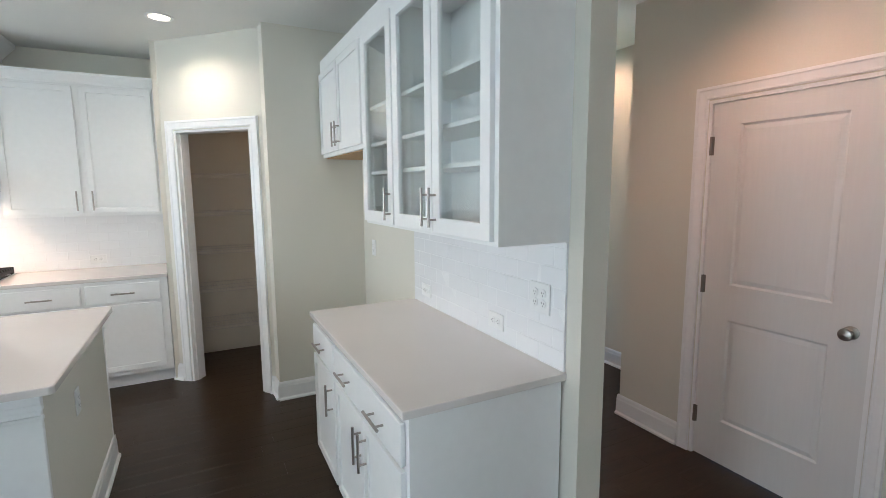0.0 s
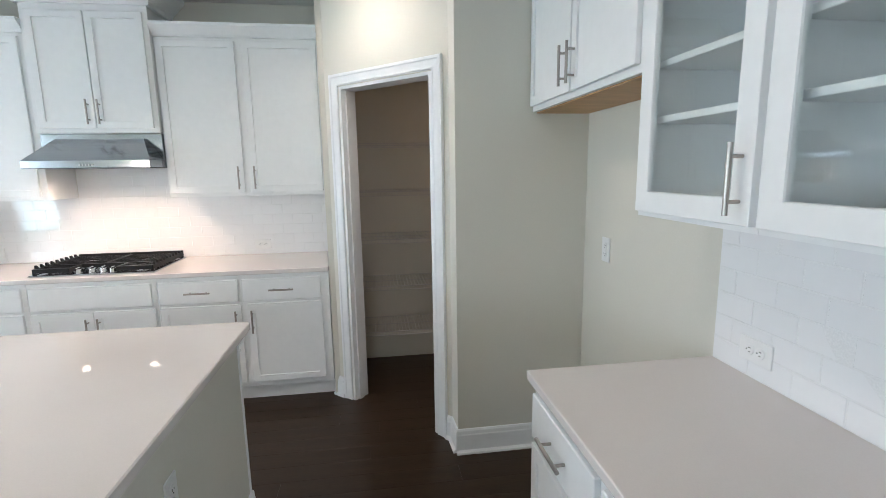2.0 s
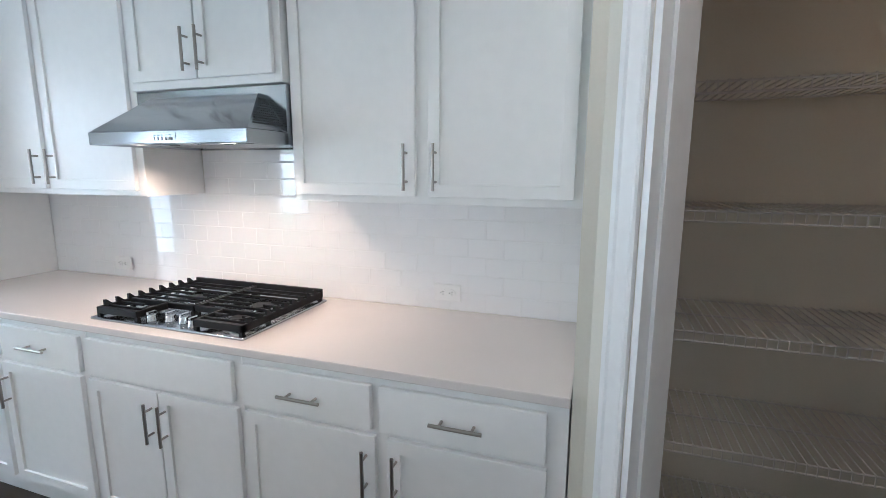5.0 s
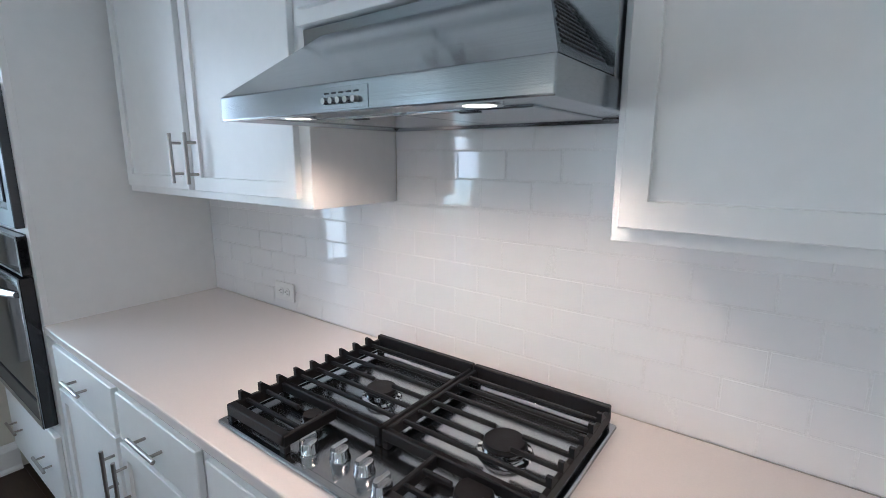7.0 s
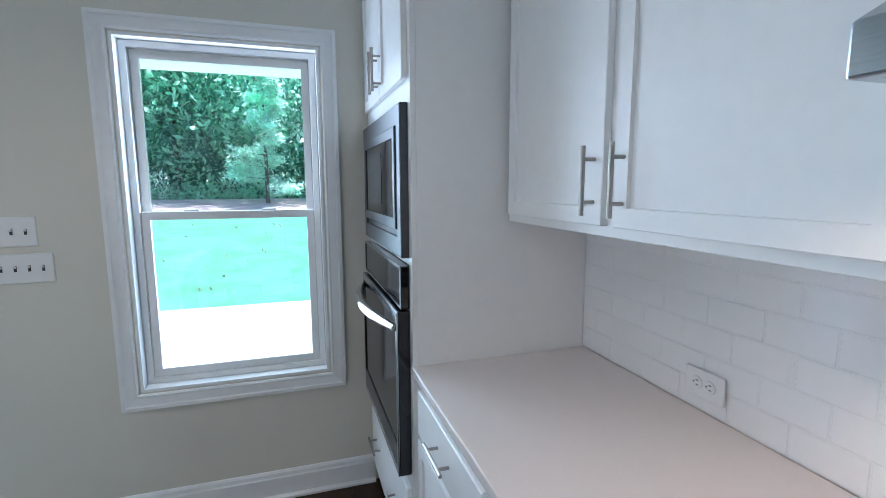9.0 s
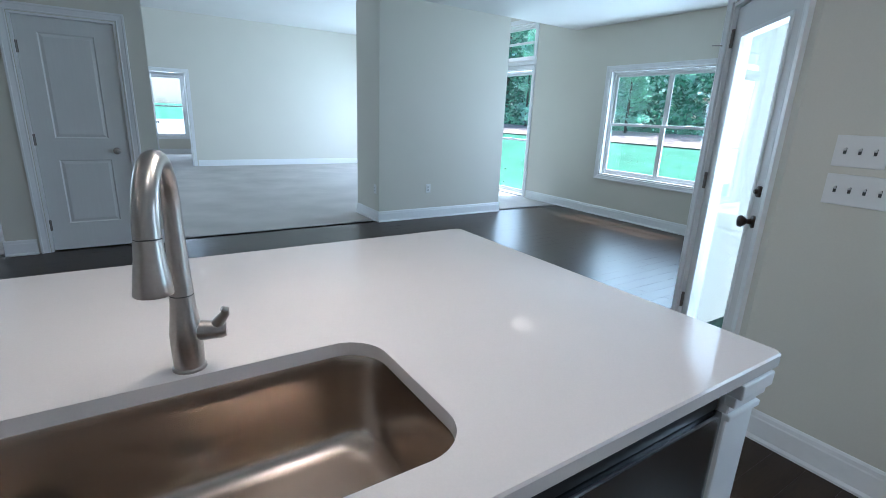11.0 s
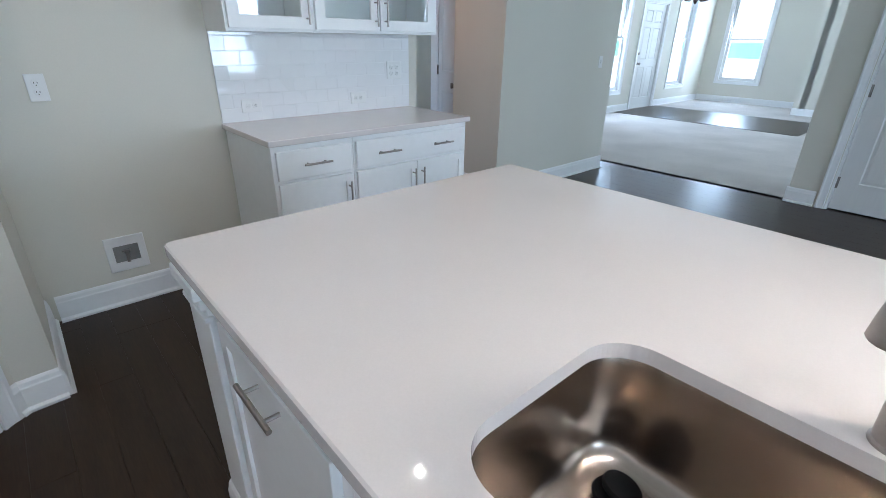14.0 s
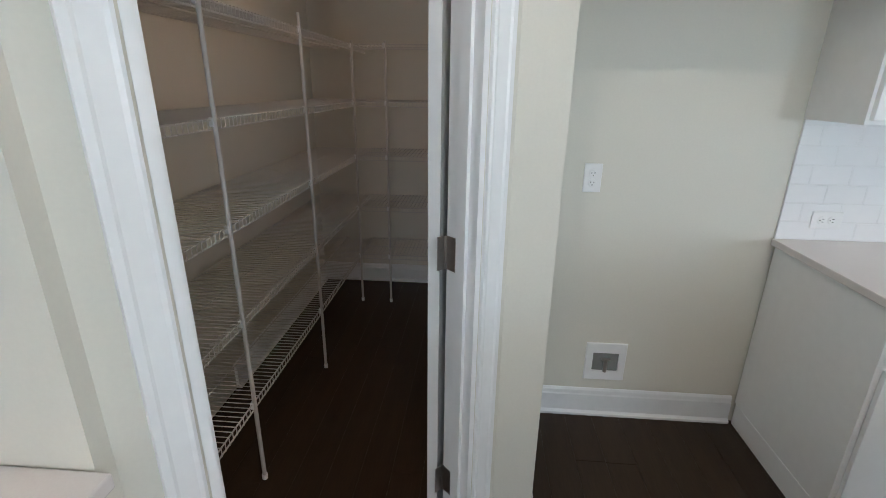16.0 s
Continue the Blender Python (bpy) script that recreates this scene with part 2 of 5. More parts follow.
# ---- structure ----
H = 2.72
HG = 3.3
wall_north = wall("wall_north", (-5.275, 0.008), (1.625, 0.008), 0, H, "cream painted kitchen back wall with white tile backsplash", base=[(5.3, 6.78)])
wall_west = wall("wall_west", (-5.15, -2.26), (-5.15, 0.008), 0, H, "cream painted wall round the kitchen window", [(0.615, 1.415, 0.605, 2.097)], base=[(0.0, 1.62)])
wall_garden_door = wall("wall_garden_door", (-5.97, -3.08), (-5.15, -2.26), 0, H, "cream angled wall with the glazed garden door", [(0.13, 1.02, 0, 2.07)], base=[(1.09, 1.14), (0.0, 0.06)])
wall("wall_breakfast_north", (-8.915, -3.08), (-5.97, -3.08), 0, H, "cream painted breakfast room wall", base=[(0.1, 2.94)])
wall("wall_breakfast_west", (-8.8, -9.9), (-8.8, -3.08), 0, HG, "cream painted wall with double window", [(3.75, 5.55, 0.62, 2.09), (0.4, 2.1, 0.0, 2.2), (0.4, 2.1, 2.35, 2.95)], base=[(2.2, 6.8)])
wall("wall_great_west", (-8.8, -13.95), (-8.8, -9.9), 0, HG, "white great room wall with tall windows", [(0.9, 2.0, 0.45, 2.2), (0.9, 2.0, 2.35, 2.95), (2.25, 3.35, 0.45, 2.2), (2.25, 3.35, 2.35, 2.95)], base=[(0.1, 4.05)])
bm = bmesh.new()
box(bm, 0, 0, 0, 2.0, 0.7, H + 0.02)
blk = solid("wall_partition_west", bm, WALL, pose(-7.48, -7.59, 0), "thick cream partition wall between kitchen and great room", "wall", kind="structure")
for p, a, b in (((0, 0, 0), 0, 2.0), ((2.0, 0, 90), 0, 0.7)):
    bm = bmesh.new()
    extrude_profile(bm, BASE, a, b)
    part("baseboard", bm, TRIM, blk, "white moulded baseboard", at=pose(p[0], p[1], 0, 0, 0, p[2]))
bm = bmesh.new()
extrude_profile(bm, BASE, 0, 2.028)
part("baseboard", bm, TRIM, blk, "white moulded baseboard", at=pose(2.014, 0.7, 0, 0, 0, 180))
clo = wall("wall_closet", (-1.81, -6.89), (-3.08, -6.89), 0, H + 0.02, "cream closet block with white door", [(0.31, 1.05, 0, 2.07)], base=[(-0.014, 0.22), (1.14, 1.284)])
bm = bmesh.new()
box(bm, 0, 0.115, 0, 1.27, 0.7, H + 0.02)
part("closet_side", bm, WALL, clo)
bm = bmesh.new()
extrude_profile(bm, BASE, 0, 0.7)
part("baseboard", bm, TRIM, clo, at=pose(1.27, 0, 0, 0, 0, 90))
hs = wall("wall_hall_side", (0.04, -4.8), (0.04, -6.6), 0, H, "pale green-grey painted wall beside the hall", base=[(-0.014, 1.814)])
wall("wall_hall_return", (0.66, -4.803), (0.156, -4.803), 0, H, "warm cream hall return wall", base=[(0.0, 0.504)])
bm = bmesh.new()
extrude_profile(bm, BASE, -0.116, 0.0)
part("baseboard", bm, TRIM, hs, at=pose(0, 0, 0, 0, 0, -90))
wall_hutch = wall("wall_hutch", (0, -1.36), (0, -3.82), 0, H, "cream wall behind the white hutch cabinets", base=[(0.1, 1.055)])
bm = bmesh.new()
extrude_profile(bm, BASE, 0.0, 0.115)
part("baseboard", bm, TRIM, wall_hutch, at=pose(2.46, 0, 0, 0, 0, 90))
wall_alcove = wall("wall_alcove", (-0.69, -1.42), (1.625, -1.42), 0, H, "cream side wall of the refrigerator alcove", base=[(-0.01, 0.69)])
wall_pantry = wall("wall_pantry", (-1.405, -0.578), (-0.698, -1.285), 0, H, "cream angled wall with the open pantry doorway", [(0.175, 0.891, 0, 2.04)], base=[(0.0, 0.1), (0.966, 1.0)], thick=0.11)
wall("wall_pantry_return", (-0.698, -1.285), (-0.69, -1.42), 0, H, "short cream return wall beside the pantry", base=[(0.0, 0.138)], thick=0.1)
wall("wall_counter_end", (-1.41, 0.008), (-1.41, -0.61), 0, H, "cream wall at the end of the cooktop counter", thick=0.1)
wall("wall_pantry_far", (1.51, 0.008), (1.51, -1.30), 0, H, "cream pantry end wall", base=[(0.0, 1.3)])
wall("wall_hall_door", (1.39, -2.77), (1.39, -5.95), 0, H, "warm cream hall wall with two white panel doors", [(0.535, 1.35, 0, 2.045), (1.69, 2.48, 0, 2.045)], base=[(-0.014, 0.455), (1.43, 1.61), (2.56, 3.18)])
wall("wall_hall_recess", (2.06, -1.4), (2.06, -2.77), 0, H, "cream hall recess wall", base=[(0, 1.37)])
wall("wall_hall_jog", (2.06, -2.885), (1.5, -2.885), 0, H, "cream hall recess wall")
wall("wall_hall_end", (1.505, -5.95), (0.155, -5.95), 0, H, "cream hall end wall", base=[(0.13, 1.34)])
wall("wall_front_north", (0.04, -6.6), (2.42, -6.6), 0, HG, "white front room wall")
wall("wall_front", (2.42, -6.55), (2.42, -15.2), 0, HG, "white front wall with windows and the front door", [(3.35, 4.55, 0.42, 2.45), (5.1, 6.08, 0, 2.1), (5.1, 6.08, 2.2, 2.5), (6.68, 7.5, 0.42, 2.45)], base=[(0, 5.0), (6.16, 8.5)])
wall("wall_front_far", (2.42, -15.1), (-0.3, -15.1), 0, HG, "white front room end wall", [(0.43, 1.31, 0.5, 2.4)], base=[(0, 2.5)])
wall("wall_foyer", (-0.17, -15.1), (-0.17, -13.85), 0, HG, "white foyer wall")
wall("wall_great_far", (-0.055, -13.85), (-8.8, -13.85), 0, HG, "white great room wall with a bedroom doorway", [(3.2, 3.98, 0, 2.06)], base=[(0, 3.1), (4.08, 8.74)])
wall("wall_bedroom_far", (-2.0, -17.2), (-5.6, -17.2), 0, HG, "pale bedroom wall with a window", [(1.4, 2.28, 0.48, 2.15)], base=[(0, 3.6)])
wall("wall_bedroom_east", (-2.0, -13.95), (-2.0, -17.2), 0, HG, "pale bedroom wall")
wall("wall_bedroom_west", (-5.6, -17.2), (-5.6, -13.95), 0, HG, "pale bedroom wall")

bm = bmesh.new()
box(bm, -9.0, -6.9, H, 2.3, -3.19, H + 0.12)
box(bm, -9.0, -3.19, H, -6.02, -2.95, H + 0.12)
box(bm, -5.26, -3.19, H, 2.3, 0.2, H + 0.12)
hx = [[bm.verts.new((x, y, z)) for x, y in ((-6.02, -3.19), (-5.26, -3.19), (-5.26, -2.2), (-6.01, -2.95), (-6.02, -2.95))] for z in (H, H + 0.12)]
bm.faces.new(hx[0]), bm.faces.new(hx[1])
solid("ceiling", bm, CEIL, pose(0, 0, 0), "white painted kitchen ceiling", "ceiling", kind="structure")
bm = bmesh.new()
box(bm, -9.0, -18.4, HG, 2.7, -6.902, HG + 0.12)
box(bm, -9.0, -6.902, H + 0.121, 2.7, -6.8, HG + 0.1)
solid("ceiling_great", bm, CEIL, pose(0, 0, 0), "white painted high ceiling of the great room", "ceiling", kind="structure")
bm = bmesh.new()
box(bm, -9.0, -6.9, -0.12, 2.3, -3.19, -0.0025)
box(bm, -5.26, -3.19, -0.12, 2.3, 0.2, -0.0025)
hx = [[bm.verts.new((x, y, z)) for x, y in ((-6.1, -3.19), (-5.26, -3.19), (-5.26, -2.33))] for z in (-0.12, -0.0025)]
bm.faces.new(hx[0]), bm.faces.new(hx[1])
floor = solid("floor", bm, GAP, pose(0, 0, 0), "dark espresso hardwood plank floor", "floor", kind="structure")
bm = bmesh.new()
box(bm, -9.0, -18.4, -0.12, 2.7, -6.902, 0.0)
solid("carpet", bm, CARPET, pose(0, 0, 0), "pale beige wall-to-wall carpet", "carpet", kind="structure")
bm = bmesh.new()
box(bm, -0.9, -12.85, 0.0, 2.41, -11.0, 0.006)
solid("floor_foyer", bm, WOOD, pose(0, 0, 0), "dark hardwood foyer floor", "floor", kind="structure")


# ---- kitchen cabinets ----
def shaker(bm, x0, x1, z0, z1, y, stile=0.057, glass=False):
    """A framed door whose back lies on y, front towards -y: one shell, its middle sunk or open."""
    t = 0.019
    if glass:
        ring = lambda e, yy: [bm.verts.new((a, yy, b)) for a, b in ((x0 + e, z0 + e), (x1 - e, z0 + e), (x1 - e, z1 - e), (x0 + e, z1 - e))]
        rs = [ring(0, y), ring(0, y - t + 0.0015), ring(0.0015, y - t), ring(stile, y - t), ring(stile + 0.002, y - t + 0.004), ring(stile + 0.002, y)]
        for a, b in zip(rs, rs[1:] + rs[:1]):
            for i in range(4):
                bm.faces.new((a[i], a[(i + 1) % 4], b[(i + 1) % 4], b[i]))
        return
    box(bm, x0, y - t, z0, x1, y, z1, 0.0018)
    bm.normal_update()
    f = max((f for f in bm.faces if f.normal.y < -0.9), key=lambda f: f.calc_area())
    bmesh.ops.inset_region(bm, faces=[f], thickness=stile)
    bmesh.ops.inset_region(bm, faces=[f], thickness=0.0016, depth=-0.0085)


def pull(parent, c, vertical, length=0.155):
    """A bar pull on two posts, its middle at c on a front that faces -y."""
    bm = bmesh.new()
    x, y, z = c
    d = Vector((0, 0, 1)) if vertical else Vector((1, 0, 0))
    m = Vector((x, y - 0.032, z))
    rod(bm, m - d * length / 2, m + d * length / 2, 0.0058, seg=10)
    for k in (-0.31, 0.31):
        q = Vector((x, y, z)) + d * length * k
        rod(bm, q, q + Vector((0, -0.03, 0)), 0.0045, seg=8)
    return part("handle", bm, NICKEL, parent, "brushed nickel bar handle", smooth=True)


def door(parent, x0, x1, z0, z1, y, side, handle_low=True, glass=False, name="door", upper=True):
    bm = bmesh.new()
    shaker(bm, x0, x1, z0, z1, y, glass=glass)
    ob = part(name, bm, CAB, parent, "white framed glass door" if glass else "")
    if glass:
        bm = bmesh.new()
        box(bm, x0 + 0.05, y - 0.01, z0 + 0.05, x1 - 0.05, y - 0.006, z1 - 0.05)
        g = part("pane", bm, GLASS, ob, "clear glass pane")
        g.visible_shadow = False
    hx = x1 - 0.03 if side == "r" else x0 + 0.03
    hz = z0 + 0.1 if upper else z1 - 0.115
    pull(ob, (hx, y - 0.019, hz), True)
    return ob


def drawer(parent, x0, x1, z0, z1, y, handle=True, name="drawer_front"):
    bm = bmesh.new()
    box(bm, x0, y - 0.019, z0, x1, y, z1, 0.003)
    ob = part(name, bm, CAB, parent)
    if handle:
        pull(ob, ((x0 + x1) / 2, y - 0.019, (z0 + z1) / 2), False)
    return ob


def base_cabinet(m, w, fronts, label, depth=0.605, group="base cabinets", ztop=0.882):
    """A base unit: local x along its front, front frame at y 0, back at +depth. fronts: (kind, x0, x1, side)."""
    ob = thing("base_cabinet", m, label, "cabinet", group)
    bm = bmesh.new()
    box(bm, 0, 0, 0.11, w, depth, ztop, 0.0015)
    part("body", bm, CAB, ob)
    bm = bmesh.new()
    box(bm, 0.0, 0.06, 0, w, depth - 0.01, 0.109, 0.002)
    part("toe_kick", bm, CAB, ob)
    for kind, x0, x1, side in fronts:
        if kind == "door":
            door(ob, x0, x1, 0.15, 0.69, 0, side, upper=False)
        elif kind == "tray":
            bm = bmesh.new()
            shaker(bm, x0, x1, 0.15, 0.8, 0)
            pull(part("door", bm, CAB, ob), (x0 + 0.27, -0.019, 0.765), False)
        elif kind == "wide":
            d = drawer(ob, x0, x1, 0.708, 0.855, 0, handle=False)
            for k in (0.25, 0.75):
                pull(d, (x0 + (x1 - x0) * k, -0.019, 0.78), False)
        elif kind == "drawer":
            drawer(ob, x0, x1, 0.708, 0.855, 0)
        else:
            drawer(ob, x0, x1, 0.708, 0.855, 0, handle=False, name="false_front")
    return ob


def wall_cabinet(m, w, z0, z1, doors, label, depth=0.31, glass=False, shelves=(), zd=None, group="wall cabinets", raw=False):
    ob = thing("wall_cabinet", m, label, "cabinet", group)
    if glass:
        t = 0.018
        for n, b in (("side_panel", (0, 0.017, z0, t, depth, z1)), ("side_panel", (w - t, 0.017, z0, w, depth, z1)), ("bottom_panel", (t, 0.017, z0, w - t, depth, z0 + t)),
                     ("top_panel", (t, 0.017, z1 - t, w - t, depth, z1)), ("back_panel", (t, depth - 0.008, z0 + t, w - t, depth, z1 - t))):
            bm = bmesh.new()
            box(bm, *b)
            part(n, bm, CAB, ob)
        bm = bmesh.new()
        ring = lambda e, f, yy: [bm.verts.new((a, yy, b)) for a, b in ((e, z0 + f), (w - e, z0 + f), (w - e, z1 - f), (e, z1 - f))]
        rs = [ring(0, 0, 0.017), ring(0, 0, -0.002), ring(0.03, 0.035, -0.002), ring(0.03, 0.035, 0.017)]
        for a, b in zip(rs, rs[1:] + rs[:1]):
            for k in range(4):
                bm.faces.new((a[k], a[(k + 1) % 4], b[(k + 1) % 4], b[k]))
        part("face_frame", bm, CAB, ob)
    else:
        bm = bmesh.new()
        box(bm, 0, 0, z0, w, depth, z1, 0.0015)
        part("body", bm, CAB, ob)
    if raw:
        bm = bmesh.new()
        box(bm, 0.02, 0.02, z0 - 0.006, w - 0.02, depth - 0.005, z0 - 0.001)
        part("underside", bm, RAWPLY, ob, "unpainted maple underside")
    for z in shelves:
        bm = bmesh.new()
        box(bm, 0.019, 0.022, z, w - 0.019, depth - 0.009, z + 0.019, 0.002)
        part("shelf", bm, CAB, ob)
    za, zb = zd or (z0 + 0.025, z1 - 0.03)
    for x0, x1, side in doors:
        door(ob, x0, x1, za, zb, -0.002 if glass else 0, side, glass=glass)
    return ob


CROWN = [(0, 0), (-0.012, 0), (-0.016, 0.012), (-0.024, 0.022), (-0.05, 0.05), (-0.062, 0.062), (-0.066, 0.078), (0, 0.078)]


def crown(name, pts, z, label, scale=1.0):
    """A crown moulding that follows a plan line; outward is to the right of the line."""
    prof = [(-y * scale, h * scale) for y, h in CROWN]
    bm = bmesh.new()
    rows = []
    for i, p in enumerate(pts):
        d0 = (Vector(p) - Vector(pts[i - 1])).normalized() if i else None
        d1 = (Vector(pts[i + 1]) - Vector(p)).normalized() if i + 1 < len(pts) else None
        n0, n1 = [Vector((d.y, -d.x)) if d else None for d in (d0, d1)]
        n = n0 or n1
        if n0 and n1:
            n = (n0 + n1) / (1 + n0.dot(n1))
        rows.append([bm.verts.new((p[0] + n.x * o, p[1] + n.y * o, z + h)) for o, h in prof])
    k = len(prof)
    for a, b in zip(rows, rows[1:]):
        for i in range(k):
            bm.faces.new((a[i], a[(i + 1) % k], b[(i + 1) % k], b[i]))
    bm.faces.new(rows[0])
    bm.faces.new(rows[-1][::-1])
    return solid(name, bm, CAB, pose(0, 0, 0), label, "moulding", kind="structure")


def worktop(name, m, x0, y0, x1, y1, label, hole=None, z0=0.884, z1=0.914):
    bm = bmesh.new()
    if hole is None:
        box(bm, x0, y0, z0, x1, y1, z1, 0.004, 2)
    else:
        loop(bm, x0, y0, x1, y1, hole, z0, z1)
    return solid(name, bm, QUARTZ, m, label, "worktop")


def rounded(x0, y0, x1, y1, r, n=14):
    pts = []
    for cx, cy, a in ((x1 - r, y1 - r, 0), (x0 + r, y1 - r, 90), (x0 + r, y0 + r, 180), (x1 - r, y0 + r, 270)):
        for i in range(n + 1):
            q = radians(a + 90 * i / n)
            pts.append((cx + r * math.cos(q), cy + r * math.sin(q)))
    return pts


def loop(bm, x0, y0, x1, y1, hole, z0, z1):
    """A slab with a rounded cut-out and eased corners."""
    outer = rounded(x0, y0, x1, y1, 0.02)
    inner = rounded(*hole)
    e = 0.004
    lay = lambda pts, z: [bm.verts.new((*p, z)) for p in pts]
    shrink = rounded(x0 + e, y0 + e, x1 - e, y1 - e, 0.018)
    ot, om, ob_ = lay(shrink, z1), lay(outer, z1 - e), lay(outer, z0)
    it, ib = lay(inner, z1), lay(inner, z0)
    n = len(outer)
    for i in range(n):
        j = (i + 1) % n
        for a, b in ((ot, om), (om, ob_), (ib, it), (it, ot), (ob_, ib)):
            bm.faces.new((a[i], a[j], b[j], b[i]))


FY = -0.615
# cooktop run, seen from the room
base_cabinet(pose(-4.31, FY, 0), 1.085, [("drawer", 0.035, 0.565, ""), ("drawer", 0.595, 1.09 - 0.03, ""), ("door", 0.035, 0.55, "r"), ("door", 0.58, 1.055, "l")], "white base cabinet with two drawers and two doors beside the cooktop")
base_cabinet(pose(-3.222, FY, 0), 0.74, [("false", 0.015, 0.71, ""), ("door", 0.01, 0.36, "r"), ("door", 0.366, 0.724, "l")], "white base cabinet under the gas cooktop")
base_cabinet(pose(-2.48, FY, 0), 1.065, [("drawer", 0.01, 0.487, ""), ("drawer", 0.515, 1.01, ""), ("door", 0.01, 0.5, "r"), ("door", 0.54, 1.014, "l")], "white base cabinet with two drawers beside the pantry")
worktop("worktop", pose(0, 0, 0), -4.325, -0.64, -1.412, 0.0, "warm white quartz counter beside the cooktop")
ZU, ZT = 1.375, 2.42
wall_cabinet(pose(-4.31, -0.31, 0), 1.106, ZU, ZT, [(0.03, 0.508, "r"), (0.548, 1.066, "l")], "tall white double-door wall cabinet beside the oven tower")
wall_cabinet(pose(-2.47, -0.296, 0), 1.058, ZU, ZT, [(0.014, 0.497, "r"), (0.542, 1.022, "l")], "tall white double-door wall cabinet beside the pantry", depth=0.296)
wall_cabinet(pose(-3.203, -0.335, 0), 0.732, 1.8, H - 0.07, [(0.03, 0.36, "r"), (0.368, 0.702, "l")], "white double-door wall cabinet above the range hood", depth=0.335, zd=(1.83, 2.54))
crown("cabinet_crown", [(-4.31, -0.312), (-3.204, -0.312)], ZT - 0.01, "white crown moulding on the wall cabinet")
crown("cabinet_crown", [(-2.469, -0.298), (-1.412, -0.298)], ZT - 0.01, "white crown moulding on the wall cabinet")
crown("cabinet_crown", [(-3.203, -0.001), (-3.203, -0.337), (-2.471, -0.337), (-2.471, -0.001)], H - 0.14, "tall white crown moulding up to the ceiling", 1.78)

# hutch: local x runs away from the pantry
HM = pose(-0.296, -2.42, 0, 0, 0, -90)
base_cabinet(pose(-0.615, -2.43, 0, 0, 0, -90), 0.457, [("drawer", 0.02, 0.435, ""), ("door", 0.02, 0.44, "r")], "white base cabinet with one drawer and one door", group="hutch cabinets")
base_cabinet(pose(-0.615, -2.889, 0, 0, 0, -90), 0.85, [("wide", 0.012, 0.825, ""), ("door", 0.012, 0.43, "r"), ("door", 0.436, 0.825, "l")], "white base cabinet with a wide drawer and two doors", group="hutch cabinets")
worktop("worktop", pose(0, 0, 0), -0.642, -3.755, -0.0, -2.415, "warm white quartz hutch counter")
wall_cabinet(pose(-0.296, -1.402, 0, 0, 0, -90), 1.016, 1.808, 2.43, [(0.03, 0.5, "r"), (0.516, 0.985, "l")], "white double-door cabinet over the refrigerator alcove", group="hutch cabinets", raw=True, depth=0.295)
SH = (1.656, 1.808, 2.005)
wall_cabinet(HM, 0.458, 1.39, 2.43, [(0.012, 0.45, "r")], "white wall cabinet with one glass door and empty shelves", glass=True, shelves=SH, group="hutch cabinets", depth=0.295, zd=(1.405, 2.4))
wall_cabinet(pose(-0.296, -2.88, 0, 0, 0, -90), 0.87, 1.39, 2.43, [(0.012, 0.42, "r"), (0.428, 0.845, "l")], "white wall cabinet with two glass doors and empty shelves", glass=True, shelves=SH, group="hutch cabinets", depth=0.295, zd=(1.405, 2.4))
crown("cabinet_crown", [(-0.298, -1.402), (-0.298, -3.752), (0.0, -3.752)][::-1], 2.42, "white crown moulding on the hutch cabinets")

# island
IX0, IX1, IY0, IY1 = -4.03, -1.63, -3.01, -1.738
SINK = (-3.258, -2.238, -2.542, -1.838)
worktop("worktop", pose(0, 0, 0), IX0, IY0, IX1, IY1, "large warm white quartz island counter with sink cut-out", hole=(*SINK, 0.085))


# ---- island body ----
island = thing("kitchen_island", pose(0, 0, 0), "large kitchen island with cream end wall and white posts", "kitchen island")
for x0, x1 in ((-1.84, -1.685), (-3.985, -3.87)):
    bm = bmesh.new()
    box(bm, x0, -2.955, 0, x1, -1.768, 0.882)
    part("end_wall", bm, WALL, island, "cream painted end wall")
    for y0, y1 in ((-2.958, -2.953), (-1.771, -1.765)):
        bm = bmesh.new()
        box(bm, x0 - 0.004, y0 - 0.008, 0, x1 + 0.004, y1 + 0.008, 0.872, 0.003)
        part("post_panel", bm, CAB, island, "white post panel")
        y = (y0 + y1) / 2
        s = -1 if y < -2 else 1
        bm = bmesh.new()
        for z0, z1, e in ((0.845, 0.88, 0.028), (0.82, 0.846, 0.018), (0.785, 0.8, 0.014)):
            box(bm, x0 - 0.01, min(y, y + s * (e + 0.006)), z0, x1 + 0.01, max(y, y + s * (e + 0.006)), z1, 0.004, 2)
        part("post_moulding", bm, CAB, island, "white stepped moulding under the counter")
        bm = bmesh.new()
        extrude_profile(bm, BASE, 0, x1 - x0 + 0.02)
        part("baseboard", bm, TRIM, island, at=pose(x0 - 0.01 if s < 0 else x1 + 0.01, y + s * 0.01, 0, 0, 0, 0 if s < 0 else 180))
for x, a, b, r in ((-1.685, -2.97, -1.753, 90), (-3.985, -1.753, -2.97, -90)):
    bm = bmesh.new()
    extrude_profile(bm, BASE, 0, 1.217)
    part("baseboard", bm, TRIM, island, "white moulded baseboard", at=pose(x, a, 0, 0, 0, r))
bm = bmesh.new()
box(bm, -3.87, -2.62, 0, -1.84, -2.42, 0.882)
part("knee_wall", bm, WALL, island, "cream knee wall under the overhang")
base_cabinet(pose(-1.845, -1.784, 0, 0, 0, 180), 0.56, [("tray", 0.03, 0.53, "l")], "white island cabinet with one door", group="island cabinets", depth=0.58)
